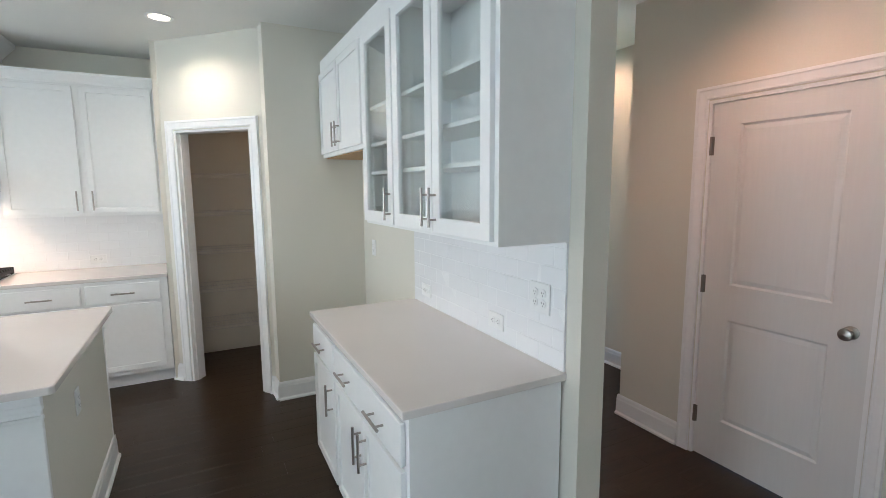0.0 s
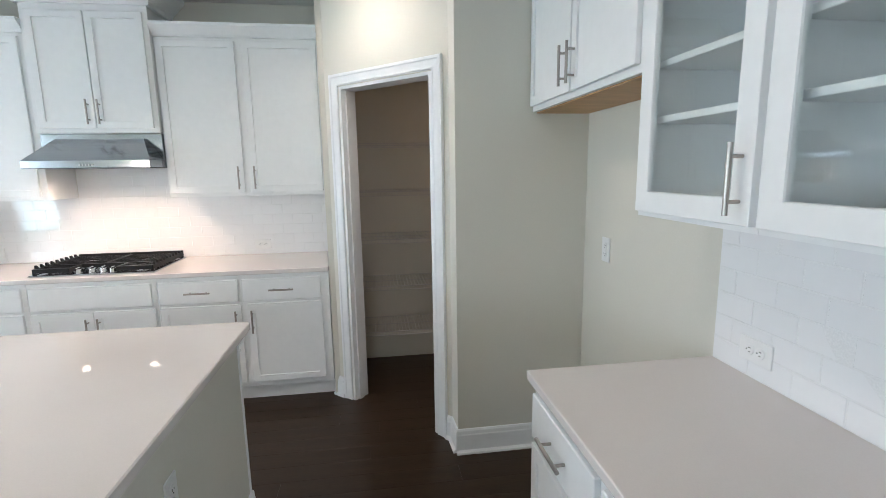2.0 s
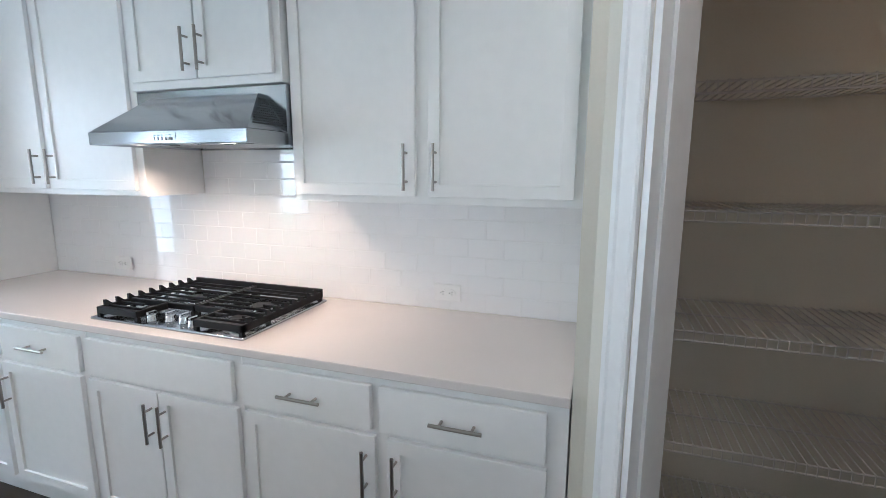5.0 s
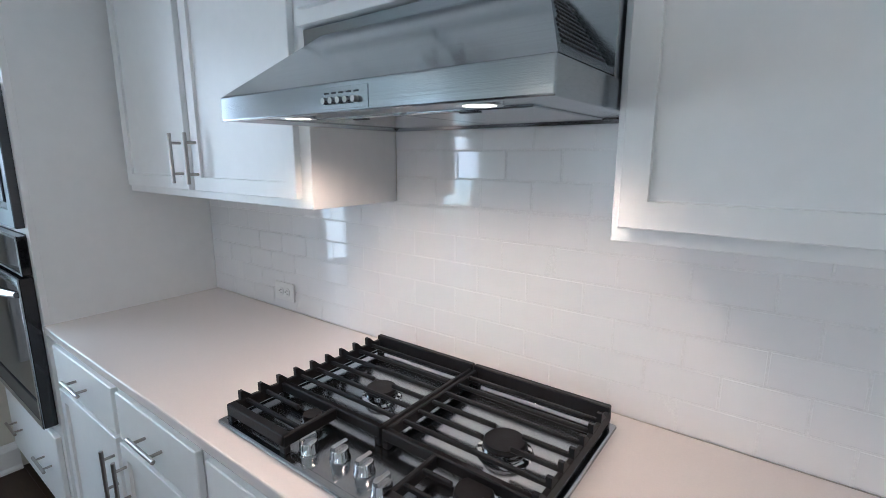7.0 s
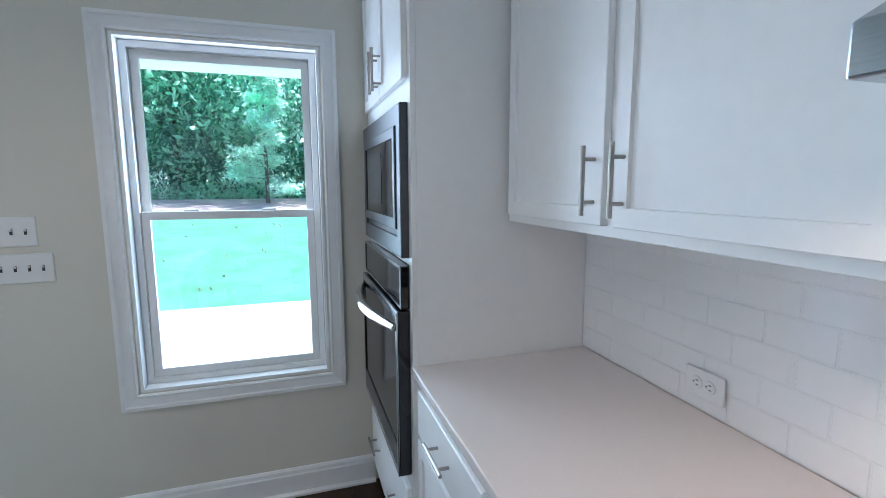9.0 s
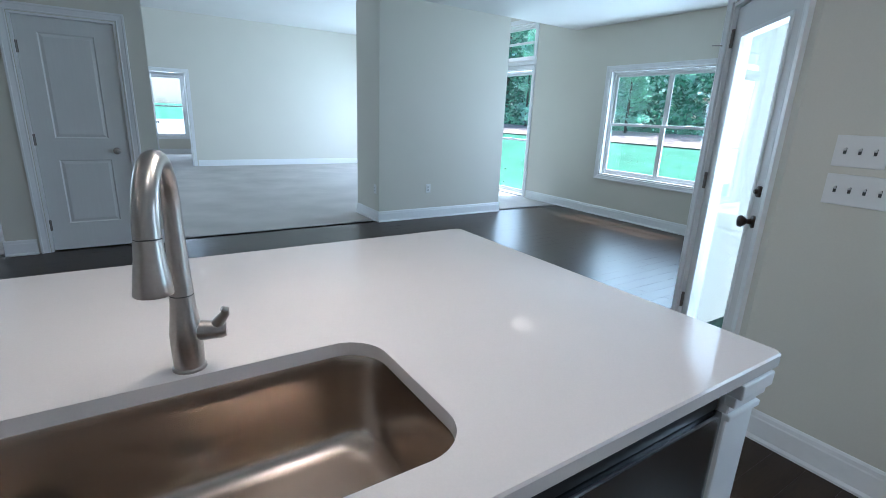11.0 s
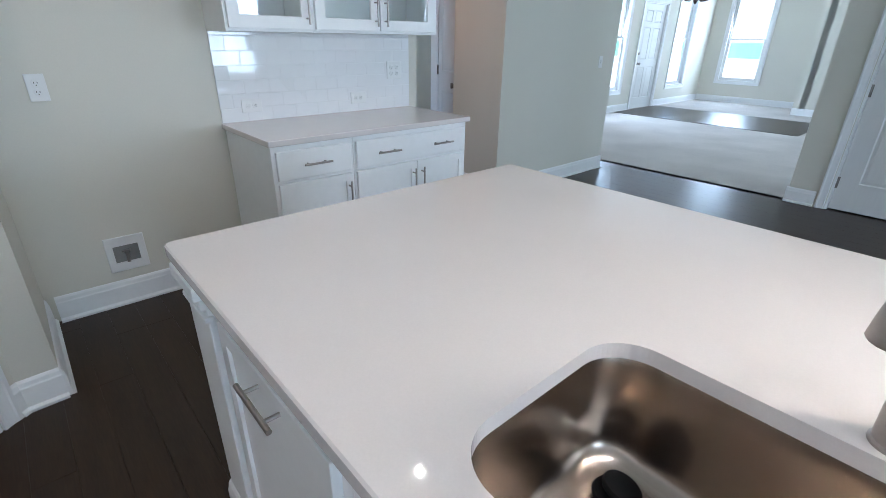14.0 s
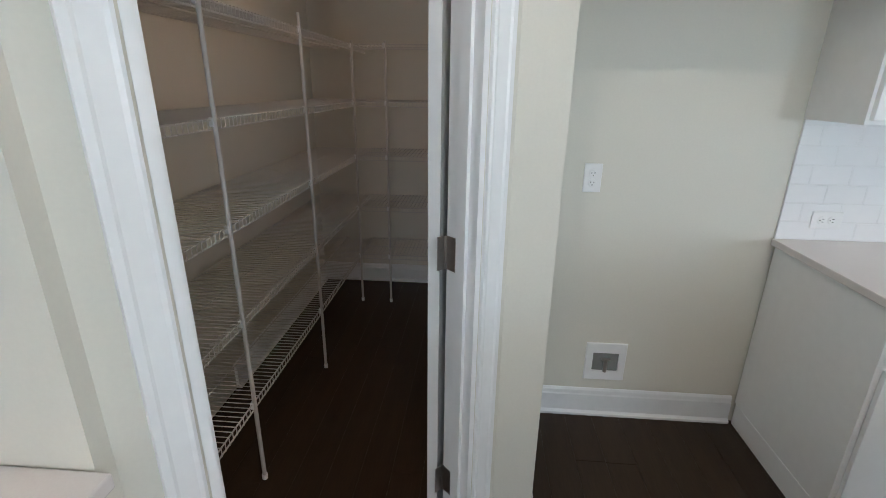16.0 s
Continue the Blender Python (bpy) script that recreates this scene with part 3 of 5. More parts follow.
base_cabinet(pose(-2.407, -1.784, 0, 0, 0, 180), 0.86, [("door", 0.03, 0.425, "r"), ("door", 0.435, 0.83, "l")], "white island cabinet under the sink", group="island cabinets", depth=0.02)
dw = thing("dishwasher", pose(-3.27, -1.784, 0, 0, 0, 180), "stainless dishwasher with black control edge in the island", "dishwasher")
bm = bmesh.new()
box(bm, 0.003, 0.02, 0.1, 0.597, 0.55, 0.876)
part("tub", bm, BLACK, dw)
bm = bmesh.new()
box(bm, 0.004, -0.02, 0.12, 0.596, 0.019, 0.8, 0.005, 2)
part("door", bm, STEEL, dw, "brushed stainless door")
bm = bmesh.new()
box(bm, 0.006, -0.006, 0.801, 0.594, 0.019, 0.845, 0.002)
part("handle_recess", bm, BLACK, dw, "black recessed grip")
bm = bmesh.new()
box(bm, 0.004, -0.02, 0.846, 0.596, 0.019, 0.875, 0.003)
part("control_panel", bm, BLACKGL, dw, "black glass control edge")


# ---- sink and faucet ----
def bowl(bm, rings, n=14):
    """Stacked rounded outlines (x0, y0, x1, y1, r, z) joined to a basin."""
    prev = None
    for x0, y0, x1, y1, r, z in rings:
        cur = [bm.verts.new((*p, z)) for p in rounded(x0, y0, x1, y1, r, n)]
        if prev:
            for i in range(len(cur)):
                j = (i + 1) % len(cur)
                bm.faces.new((prev[i], prev[j], cur[j], cur[i]))
        prev = cur
    return prev


sink = thing("sink", pose((SINK[0] + SINK[2]) / 2, (SINK[1] + SINK[3]) / 2, 0.884), "undermount stainless steel single-bowl kitchen sink", "sink")
sw, sd = (SINK[2] - SINK[0]) / 2 + 0.008, (SINK[3] - SINK[1]) / 2 + 0.008
bm = bmesh.new()
seq = [(0.03, 0.09, -0.001), (0.0, 0.085, -0.0012), (-0.002, 0.085, -0.006)] + [(-0.002 - 0.012 * k / 4, 0.085, -0.006 - 0.155 * k / 4) for k in range(1, 5)]
seq += [(-0.014 - 0.05 * (1 - math.cos(a)), 0.085, -0.161 - 0.05 * math.sin(a)) for a in (0.3, 0.6, 0.9, 1.2, 1.57)]
last = bowl(bm, [(-sw - e, -sd - e, sw + e, sd + e, r, z) for e, r, z in seq])
drain = [bm.verts.new((0.0 + 0.055 * math.cos(radians(45 + 0) + a), 0.03 + 0.055 * math.sin(a + radians(45)), -0.216)) for a in [2 * math.pi * i / len(last) for i in range(len(last))]]
k0 = min(range(len(drain)), key=lambda i: (drain[i].co.xy - last[0].co.xy).length)
for i in range(len(last)):
    j = (i + 1) % len(last)
    a, b = drain[(i + k0) % len(drain)], drain[(j + k0) % len(drain)]
    bm.faces.new((last[i], last[j], b, a))
part("basin", bm, SINKM, sink, "brushed stainless basin", smooth=True)
bm = bmesh.new()
turned(bm, [(0.058, -0.2155), (0.056, -0.2135), (0.045, -0.215), (0.042, -0.225), (0.03, -0.24), (0.0, -0.24)], (0, 0.03, 0))
part("drain_ring", bm, CHROME, sink, "polished drain ring", smooth=True)
bm = bmesh.new()
turned(bm, [(0.0, -0.226), (0.036, -0.226), (0.036, -0.238), (0, -0.238)], (0, 0.03, 0))
part("drain_hole", bm, BLACK, sink, "dark drain opening")
stop = thing("sink_stopper", pose(-2.655, -2.13, 0.69, 14, -10, 0), "black rubber sink stopper lying in the basin", "stopper")
bm = bmesh.new()
turned(bm, [(0.0, 0.012), (0.024, 0.012), (0.03, 0.006), (0.045, 0.004), (0.047, -0.002), (0.03, -0.006), (0, -0.006)], seg=20)
part("disc", bm, RUBBER, stop, smooth=True)
bm = bmesh.new()
turned(bm, [(0.03, 0.01), (0.034, 0.016), (0.032, 0.024), (0.018, 0.029), (0, 0.03)], (0.006, -0.004, 0), seg=18)
part("knob", bm, RUBBER, stop, smooth=True)

faucet = thing("faucet", pose(-2.912, -2.278, 0.914, 0, 0, -12.5), "brushed nickel pull-down gooseneck kitchen faucet", "faucet")
bm = bmesh.new()
turned(bm, [(0.0, 0), (0.0295, 0), (0.0295, 0.004), (0.0265, 0.007), (0.0275, 0.05), (0.0275, 0.075), (0.024, 0.1), (0.0205, 0.135), (0.0205, 0.145), (0, 0.145)])
part("base", bm, NICKEL, faucet, smooth=True)


def tube(bm, pts, radii, seg=16):
    rings = []
    up = Vector((1, 0, 0))
    for i, p in enumerate(pts):
        d = (Vector(pts[min(i + 1, len(pts) - 1)]) - Vector(pts[max(i - 1, 0)])).normalized()
        s = up.cross(d).normalized() if abs(up.dot(d)) < 0.95 else Vector((0, 1, 0)).cross(d).normalized()
        w = d.cross(s)
        rings.append([bm.verts.new(Vector(p) + (s * math.cos(2 * math.pi * k / seg) + w * math.sin(2 * math.pi * k / seg)) * radii[i]) for k in range(seg)])
    for a, b in zip(rings, rings[1:]):
        for k in range(seg):
            bm.faces.new((a[k], a[(k + 1) % seg], b[(k + 1) % seg], b[k]))
    bm.faces.new(rings[0][::-1])
    bm.faces.new(rings[-1])


R = 0.094
pts = [(0, 0, 0.147 + 0.028 * k) for k in range(6)] + [(0, R - R * math.cos(radians(a)), 0.298 + R * math.sin(radians(a))) for a in range(0, 181, 10)]
rad = [0.02, 0.0188, 0.0175, 0.0165, 0.0155, 0.015] + [0.0148 + 0.003 * k / 18 for k in range(19)]
bm = bmesh.new()
tube(bm, pts, rad)
part("neck", bm, NICKEL, faucet, "curved gooseneck spout", smooth=True)
bm = bmesh.new()
turned(bm, [(0.0196, 0.1445), (0.0196, 0.1472), (0.017, 0.1472)])
part("joint_ring", bm, SLOT, faucet, "dark joint line", smooth=True)
bm = bmesh.new()
rod(bm, (0, 2 * R, 0.2962), (0, 2 * R, 0.2985), 0.0174, seg=20)
part("joint_ring", bm, SLOT, faucet, "dark joint line", smooth=True)
tip = Vector(pts[-1])
drn = (Vector(pts[-1]) - Vector(pts[-2])).normalized()
bm = bmesh.new()
tube(bm, [tip + drn * d for d in (0.0015, 0.002, 0.025, 0.055, 0.077, 0.08)], [0.0165, 0.0182, 0.0195, 0.0235, 0.0255, 0.0235])
part("spray_head", bm, NICKEL, faucet, "tapered spray head", smooth=True)
bm = bmesh.new()
tube(bm, [(-0.015, 0, 0.072), (-0.026, 0, 0.072), (-0.042, 0, 0.071), (-0.062, 0, 0.07), (-0.068, 0, 0.07)], [0.02, 0.019, 0.0175, 0.016, 0.013])
part("valve", bm, NICKEL, faucet, smooth=True)
bm = bmesh.new()
tube(bm, [(-0.05, 0, 0.076), (-0.056, 0.003, 0.086), (-0.062, 0.007, 0.096), (-0.069, 0.012, 0.106), (-0.07, 0.015, 0.114), (-0.064, 0.017, 0.118)], [0.013, 0.0115, 0.0095, 0.008, 0.0075, 0.005], 10)
part("lever", bm, NICKEL, faucet, "curled lever handle", smooth=True)

# ---- cooktop ----
CX0, CX1, CY0, CY1, CZ = -3.224, -2.494, -0.59, -0.07, 0.914
cook = thing("gas_cooktop", pose(CX0, CY0, CZ), "stainless gas cooktop with black cast iron grates", "cooktop")
CW, CD = CX1 - CX0, CY1 - CY0
bm = bmesh.new()
box(bm, 0, 0, 0, CW, CD, 0.012, 0.005, 2)
f = max((f for f in bm.faces if f.normal.z > 0.9), key=lambda f: f.calc_area())
bmesh.ops.inset_region(bm, faces=[f], thickness=0.014)
bmesh.ops.inset_region(bm, faces=[f], thickness=0.006, depth=-0.004)
part("hob_plate", bm, STEEL, cook, "brushed stainless hob plate")
BURN = [(0.185, 0.12, 0.022), (0.222, 0.3, 0.04), (0.575, 0.29, 0.046), (0.605, 0.13, 0.036)]
for x, y, r in BURN:
    bm = bmesh.new()
    turned(bm, [(r * 1.28, 0.008), (r * 1.2, 0.014), (r * 1.02, 0.016), (r * 0.98, 0.026), (0, 0.026)], (x, y, 0), 24)
    b = part("burner", bm, CHROME, cook, "polished burner ring", smooth=True)
    bm = bmesh.new()
    turned(bm, [(r * 0.95, 0.0262), (r * 0.98, 0.031), (r * 0.9, 0.036), (0, 0.037)], (x, y, 0), 24)
    part("burner_cap", bm, IRON, b, "black enamel cap", smooth=True)
for k in range(4):
    x, y = 0.26 + 0.068 * k, 0.052 + (0.022 if k in (1, 2) else 0.0)
    bm = bmesh.new()
    turned(bm, [(0.021, 0.008), (0.021, 0.013), (0.0185, 0.016), (0.0185, 0.03), (0.0165, 0.034), (0, 0.035)], (x, y, 0), 20)
    kn = part("knob", bm, CHROME, cook, "dark chrome control knob", smooth=True)
    bm = bmesh.new()
    box(bm, x - 0.005, y - 0.019, 0.033, x + 0.005, y + 0.019, 0.045, 0.002)
    part("grip", bm, CHROME, kn)


def grate(x0, x1, fx0, fx1):
    """One cast iron grate: a rear field over its half of the hob and a front leg beside the knobs."""
    g = new("grate")
    g.parent = cook
    g["label"] = "black cast iron grate"
    z0, z1, b = 0.036, 0.05, 0.011
    y0, y1, ym = 0.014, CD - 0.012, 0.15
    out = x0 if abs(fx0 - x0) < 0.001 else x1 - b
    inn = x1 - b if out == x0 else x0
    bars = [("rear_bar", (x0, y1 - 0.016, z0 - 0.014, x1, y1, z1 + 0.012)), ("side_bar", (out, y0, z0 - 0.014, out + b, y1, z1)), ("side_bar", (inn, ym, z0 - 0.014, inn + b, y1, z1)),
            ("front_bar", (fx0, y0, z0 - 0.012, fx1, y0 + 0.02, z1)), ("middle_bar", (x0, ym, z0 - 0.01, x1, ym + 0.016, z1)), ("leg_bar", (fx1 - b if out == x0 else fx0, y0, z0 - 0.012, fx1 if out == x0 else fx0 + b, ym, z1))]
    for k in range(9):
        y = 0.054 + 0.0497 * k
        a, b_ = (fx0, fx1) if y < ym else (x0, x1)
        gaps = sorted(bx for bx, by, br in BURN if a < bx < b_ and abs(by - y) < br * 0.9)
        edges = [a + b] + [e for bx in gaps for e in (bx - 0.03, bx + 0.03)] + [b_ - b]
        for p, q in zip(edges[::2], edges[1::2]):
            bars.append(("cross_bar", (p, y, z0 + 0.003, q, y + 0.0085, z1)))
    for x in (x0, x1 - 0.018):
        for y in (ym, y1 - 0.02):
            bars.append(("foot", (x, y, 0.008, x + 0.018, y + 0.016, z0 - 0.012)))
    bars.append(("foot", (fx0, y0, 0.008, fx0 + 0.018, y0 + 0.016, z0 - 0.011)))
    bars.append(("foot", (fx1 - 0.018, y0, 0.008, fx1, y0 + 0.016, z0 - 0.011)))
    for nm, q in bars:
        bm = bmesh.new()
        box(bm, *q, 0.0022)
        part(nm, bm, IRON, g)
    return g


grate(0.02, CW / 2 - 0.002, 0.02, 0.232)
grate(CW / 2 + 0.002, CW - 0.012, 0.5, CW - 0.012)
# teeth along the outer grate ends
teeth = bpy.data.meshes.new("tooth")
bm = bmesh.new()
a = [bm.verts.new(v) for v in ((0, 0, 0), (0, 0.03, 0), (0, 0.008, 0.02), (0, 0.0, 0.02))]
b = [bm.verts.new((0.011, v.co.y, v.co.z)) for v in a]
bm.faces.new(a[::-1]), bm.faces.new(b)
for i in range(4):
    bm.faces.new((a[i], a[(i + 1) % 4], b[(i + 1) % 4], b[i]))
bmesh.ops.recalc_face_normals(bm, faces=bm.faces)
bm.to_mesh(teeth)
bm.free()
teeth.materials.append(IRON)
for gx in (0.02, CW - 0.023):
    for k in range(9):
        t = new("tooth", teeth)
        t.parent = cook
        t.location = (gx, 0.054 + 0.0497 * k - 0.011, 0.05)

# ---- range hood ----
HX0, HX1 = -3.2, -2.473
HW = HX1 - HX0
hood = thing("range_hood", pose(HX0, 0, 0), "brushed stainless under-cabinet range hood with lit lamps", "range hood")
bm = bmesh.new()
box(bm, 0.0, -0.318, 1.6, HW, -0.002, 1.797, 0.002)
part("back_box", bm, STEEL, hood)


def hexa(bm, lo, hi):
    a, b = [bm.verts.new(v) for v in lo], [bm.verts.new(v) for v in hi]
    for i in range(4):
        bm.faces.new((a[i], a[(i + 1) % 4], b[(i + 1) % 4], b[i]))
    bm.faces.new(a[::-1])
    bm.faces.new(b)


YL = -0.527
bm = bmesh.new()
hexa(bm, ((0.0, YL, 1.626), (HW, YL, 1.626), (HW, -0.3185, 1.626), (0, -0.3185, 1.626)), ((0.1, -0.345, 1.765), (HW - 0.1, -0.345, 1.765), (HW - 0.1, -0.3185, 1.765), (0.1, -0.3185, 1.765)))
part("canopy", bm, STEEL, hood, "sloping brushed steel canopy")
bm = bmesh.new()
box(bm, -0.001, YL - 0.004, 1.578, HW + 0.001, -0.002, 1.6255, 0.003, 2)
f = max((f for f in bm.faces if f.normal.z < -0.9), key=lambda f: f.calc_area())
bmesh.ops.inset_region(bm, faces=[f], thickness=0.02)
bmesh.ops.inset_region(bm, faces=[f], thickness=0.004, depth=-0.008)
part("lip", bm, STEEL, hood, "bright steel front lip")
for x in (0.1, HW / 2 + 0.004):
    bm = bmesh.new()
    box(bm, x, -0.38, 1.583, x + HW / 2 - 0.104, -0.06, 1.588, 0.002)
    fl = part("grease_filter", bm, STEEL, hood, "flat steel grease filter")
    bm = bmesh.new()
    box(bm, x + 0.11, -0.365, 1.5815, x + 0.15, -0.355, 1.584)
    part("latch", bm, SLOT, fl)
for x in (0.15, HW - 0.15):
    bm = bmesh.new()
    turned(bm, [(0.036, 1.587), (0.036, 1.581), (0.026, 1.581), (0.026, 1.5845)], (x, -0.455, 0), 20)
    lr = part("lamp_ring", bm, CHROME, hood, smooth=True)
    bm = bmesh.new()
    turned(bm, [(0.0259, 1.5835), (0, 1.5835)], (x, -0.455, 0), 20)
    part("lamp_lens", bm, LAMPG, lr, "glowing lamp lens")
bm = bmesh.new()
box(bm, 0.318, YL - 0.0052, 1.583, 0.425, YL - 0.0035, 1.617, 0.0005)
part("button_panel", bm, STEEL, hood, "smooth steel button panel")
for k in range(5):
    bm = bmesh.new()
    x = 0.33 + 0.0175 * k
    rod(bm, (x, YL - 0.004, 1.596), (x, YL - 0.014, 1.596), 0.0058, 0.005, 12)
    part("button", bm, CHROME if k < 4 else NICKEL, hood, "round push button", smooth=True)
    bm = bmesh.new()
    box(bm, x - 0.005, YL - 0.0062, 1.607, x + 0.005, YL - 0.0045, 1.6095)
    part("button_mark", bm, SLOT, hood)
LV = bpy.data.meshes.new("louvre")
bm = bmesh.new()
box(bm, -0.0015, -0.004, -0.0022, 0.0015, 0.004, 0.0022)
bm.to_mesh(LV)
bm.free()
LV.materials.append(SLOT)
for row in range(11):
    z = 1.648 + 0.0095 * row
    k = (z - 1.626) / 0.139
    x = HW - 0.1 * k
    ymin = YL + (0.515 - 0.345) * k
    for y in [-0.33 - 0.0105 * i for i in range(20)]:
        if y > ymin + 0.018:
            o = new("louvre_slot", LV)
            o.parent = hood
            o.matrix_basis = pose(x, y, z, 0, -35.7, 0)

# ---- oven tower ----
TX0, TX1 = -5.147, -4.327
tower = thing("oven_cabinet", pose(TX0, FY, 0), "tall white oven cabinet with doors above and a drawer below", "cabinet")
TW = TX1 - TX0
for n, q in (("side_panel", (0, 0.0, 0.11, 0.02, 0.612, ZT)), ("side_panel", (TW - 0.02, 0.0, 0.0, TW, 0.612, ZT)), ("top_panel", (0.02, 0.02, 1.82, TW - 0.02, 0.612, ZT)), ("bottom_panel", (0.02, 0.02, 0.11, TW - 0.02, 0.612, 0.5)),
             ("stile", (0.0, -0.019, 0.11, 0.045, 0.0, ZT)), ("stile", (TW - 0.04, -0.019, 0.11, TW, 0.0, ZT)), ("rail", (0.045, -0.018, 1.745, TW - 0.04, 0.019, 1.82)), ("rail", (0.045, -0.018, 1.237, TW - 0.04, 0.019, 1.262)), ("rail", (0.045, -0.018, 0.46, TW - 0.04, 0.019, 0.515)), ("rail", (0.045, -0.018, 0.11, TW - 0.04, 0.019, 0.14)), ("toe_kick", (0.0, 0.06, 0, TW - 0.021, 0.55, 0.109))):
    bm = bmesh.new()
    box(bm, *q, 0.001)
    part(n, bm, CAB, tower)
door(tower, 0.03, TW / 2 - 0.003, 1.815, 2.39, -0.019, "r")
door(tower, TW / 2 + 0.003, TW - 0.03, 1.815, 2.39, -0.019, "l")
dr = drawer(tower, 0.03, TW - 0.03, 0.135, 0.465, -0.019, handle=False)
for x in (0.2, TW - 0.2):
    pull(dr, (x, -0.038, 0.3), False)
crown("cabinet_crown", [(TX0, FY - 0.02), (TX1, FY - 0.02), (TX1, -0.38)], ZT - 0.01, "white crown moulding on the oven cabinet")
mw = thing("microwave", pose(TX0 + 0.03, FY - 0.019, 1.262), "built-in stainless microwave with black glass door", "microwave")
MW = TW - 0.06
bm = bmesh.new()
box(bm, 0.03, 0.02, 0.01, MW - 0.03, 0.45, 0.47)
part("body", bm, BLACK, mw)


def ring_frame(bm, x0, x1, z0, z1, wx, wz, ya, yb):
    o = lambda e, f, y: [bm.verts.new((a, y, b)) for a, b in ((x0 + e, z0 + f), (x1 - e, z0 + f), (x1 - e, z1 - f), (x0 + e, z1 - f))]
    rs = [o(0, 0, yb), o(0, 0, ya + 0.003), o(0.003, 0.003, ya), o(wx, wz, ya), o(wx, wz, yb)]
    for a, b in zip(rs, rs[1:] + rs[:1]):
        for k in range(4):
            bm.faces.new((a[k], a[(k + 1) % 4], b[(k + 1) % 4], b[k]))


# brushed steel with the dark room's reflection put into its base colour
DSTEEL = material("steel_dark_reflection", (0.11, 0.115, 0.125), 0.3, 1.0, scale=60, amount=0.08, bump=0.04, stretch=(0.05, 1, 6))
bm = bmesh.new()
ring_frame(bm, 0, MW, 0, 0.482, 0.055, 0.062, -0.028, -0.001)
part("trim_frame", bm, DSTEEL, mw, "brushed steel trim frame")
bm = bmesh.new()
box(bm, 0.056, -0.02, 0.063, MW - 0.056, 0.019, 0.085)
part("vent", bm, BLACK, mw)
bm = bmesh.new()
ring_frame(bm, 0.058, MW - 0.058, 0.088, 0.418, 0.03, 0.035, -0.034, -0.006)
part("door_frame", bm, DSTEEL, mw)
bm = bmesh.new()
box(bm, 0.087, -0.03, 0.122, MW - 0.087, -0.008, 0.384, 0.001)
gp = part("door_glass", bm, BLACKGL, mw, "black glass door")
bm = bmesh.new()
box(bm, 0.13, -0.0315, 0.16, 0.45, -0.0298, 0.35)
part("window", bm, material("smoked_glass", (0.05, 0.055, 0.06), 0.08, amount=0.1, bump=0), gp, "grey viewing window")
ov = thing("wall_oven", pose(TX0 + 0.03, FY - 0.019, 0.515), "built-in wall oven with black glass door and steel handle", "oven")
bm = bmesh.new()
box(bm, 0.03, 0.02, 0.01, MW - 0.03, 0.52, 0.715)
part("body", bm, BLACK, ov)
bm = bmesh.new()
box(bm, 0, -0.03, 0.58, MW, -0.001, 0.72, 0.003)
cp = part("control_panel", bm, BLACKGL, ov, "black glass control panel")
bm = bmesh.new()
ring_frame(bm, 0.0, MW, 0.58, 0.722, 0.01, 0.01, -0.033, -0.0305)
part("panel_trim", bm, STEEL, ov)
bm = bmesh.new()
box(bm, 0, -0.042, 0.0, MW, -0.001, 0.572, 0.003)
od = part("door", bm, BLACKGL, ov, "black glass oven door")
bm = bmesh.new()
ring_frame(bm, 0.0, MW, 0.0, 0.572, 0.02, 0.03, -0.047, -0.0425)
part("door_trim", bm, STEEL, od)
bm = bmesh.new()
box(bm, 0.021, -0.046, 0.031, MW - 0.021, -0.0425, 0.1)
part("kick_strip", bm, DSTEEL, od)
bm = bmesh.new()
tube(bm, [(0.02 + (MW - 0.04) * k / 12, -0.05 - 0.055 * math.sin(math.pi * k / 12), 0.515) for k in range(13)], [0.012 + 0.01 * math.sin(math.pi * k / 12) for k in range(13)], 12)
part("handle", bm, CHROME, od, "curved bright steel handle", smooth=True)


# ---- doors and windows ----
CASE = [(0.006, 0.0), (0.006, 0.011), (0.012, 0.014), (0.02, 0.012), (0.052, 0.016), (0.058, 0.02), (0.072, 0.02), (0.074, 0.0)]


def casing(parent, x0, x1, z0, z1, closed, y=0.0, label="white moulded casing", name="casing"):
    bm = bmesh.new()
    rows = []
    corners = [(x0, z0, -1, -1 if closed else 0), (x0, z1, -1, 1), (x1, z1, 1, 1), (x1, z0, 1, -1 if closed else 0)]
    for x, z, sx, sz in corners:
        rows.append([bm.verts.new((x + sx * o, y - t, z + sz * o)) for o, t in CASE])
    n = len(CASE)
    pairs = list(zip(rows, rows[1:])) + ([(rows[3], rows[0])] if closed else [])
    for a, b in pairs:
        for i in range(n):
            bm.faces.new((a[i], a[(i + 1) % n], b[(i + 1) % n], b[i]))
    if not closed:
        bm.faces.new(rows[0])
        bm.faces.new(rows[3])
    return part(name, bm, TRIM, parent, label)


def jamb(parent, x0, x1, z1, thick, t=0.018):
    bm = bmesh.new()
    pts = [(x0, 0), (x0, z1), (x1, z1), (x1, 0), (x1 - t, 0), (x1 - t, z1 - t), (x0 + t, z1 - t), (x0 + t, 0)]
    a = [bm.verts.new((x, -0.003, z)) for x, z in pts]
    b = [bm.verts.new((x, thick + 0.003, z)) for x, z in pts]
    for i in range(8):
        bm.faces.new((a[i], a[(i + 1) % 8], b[(i + 1) % 8], b[i]))
    for q in ((0, 1, 6, 7), (1, 2, 5, 6), (2, 3, 4, 5)):
        bm.faces.new([a[i] for i in q])
        bm.faces.new([b[i] for i in q])
    return part("jamb", bm, TRIM, parent)


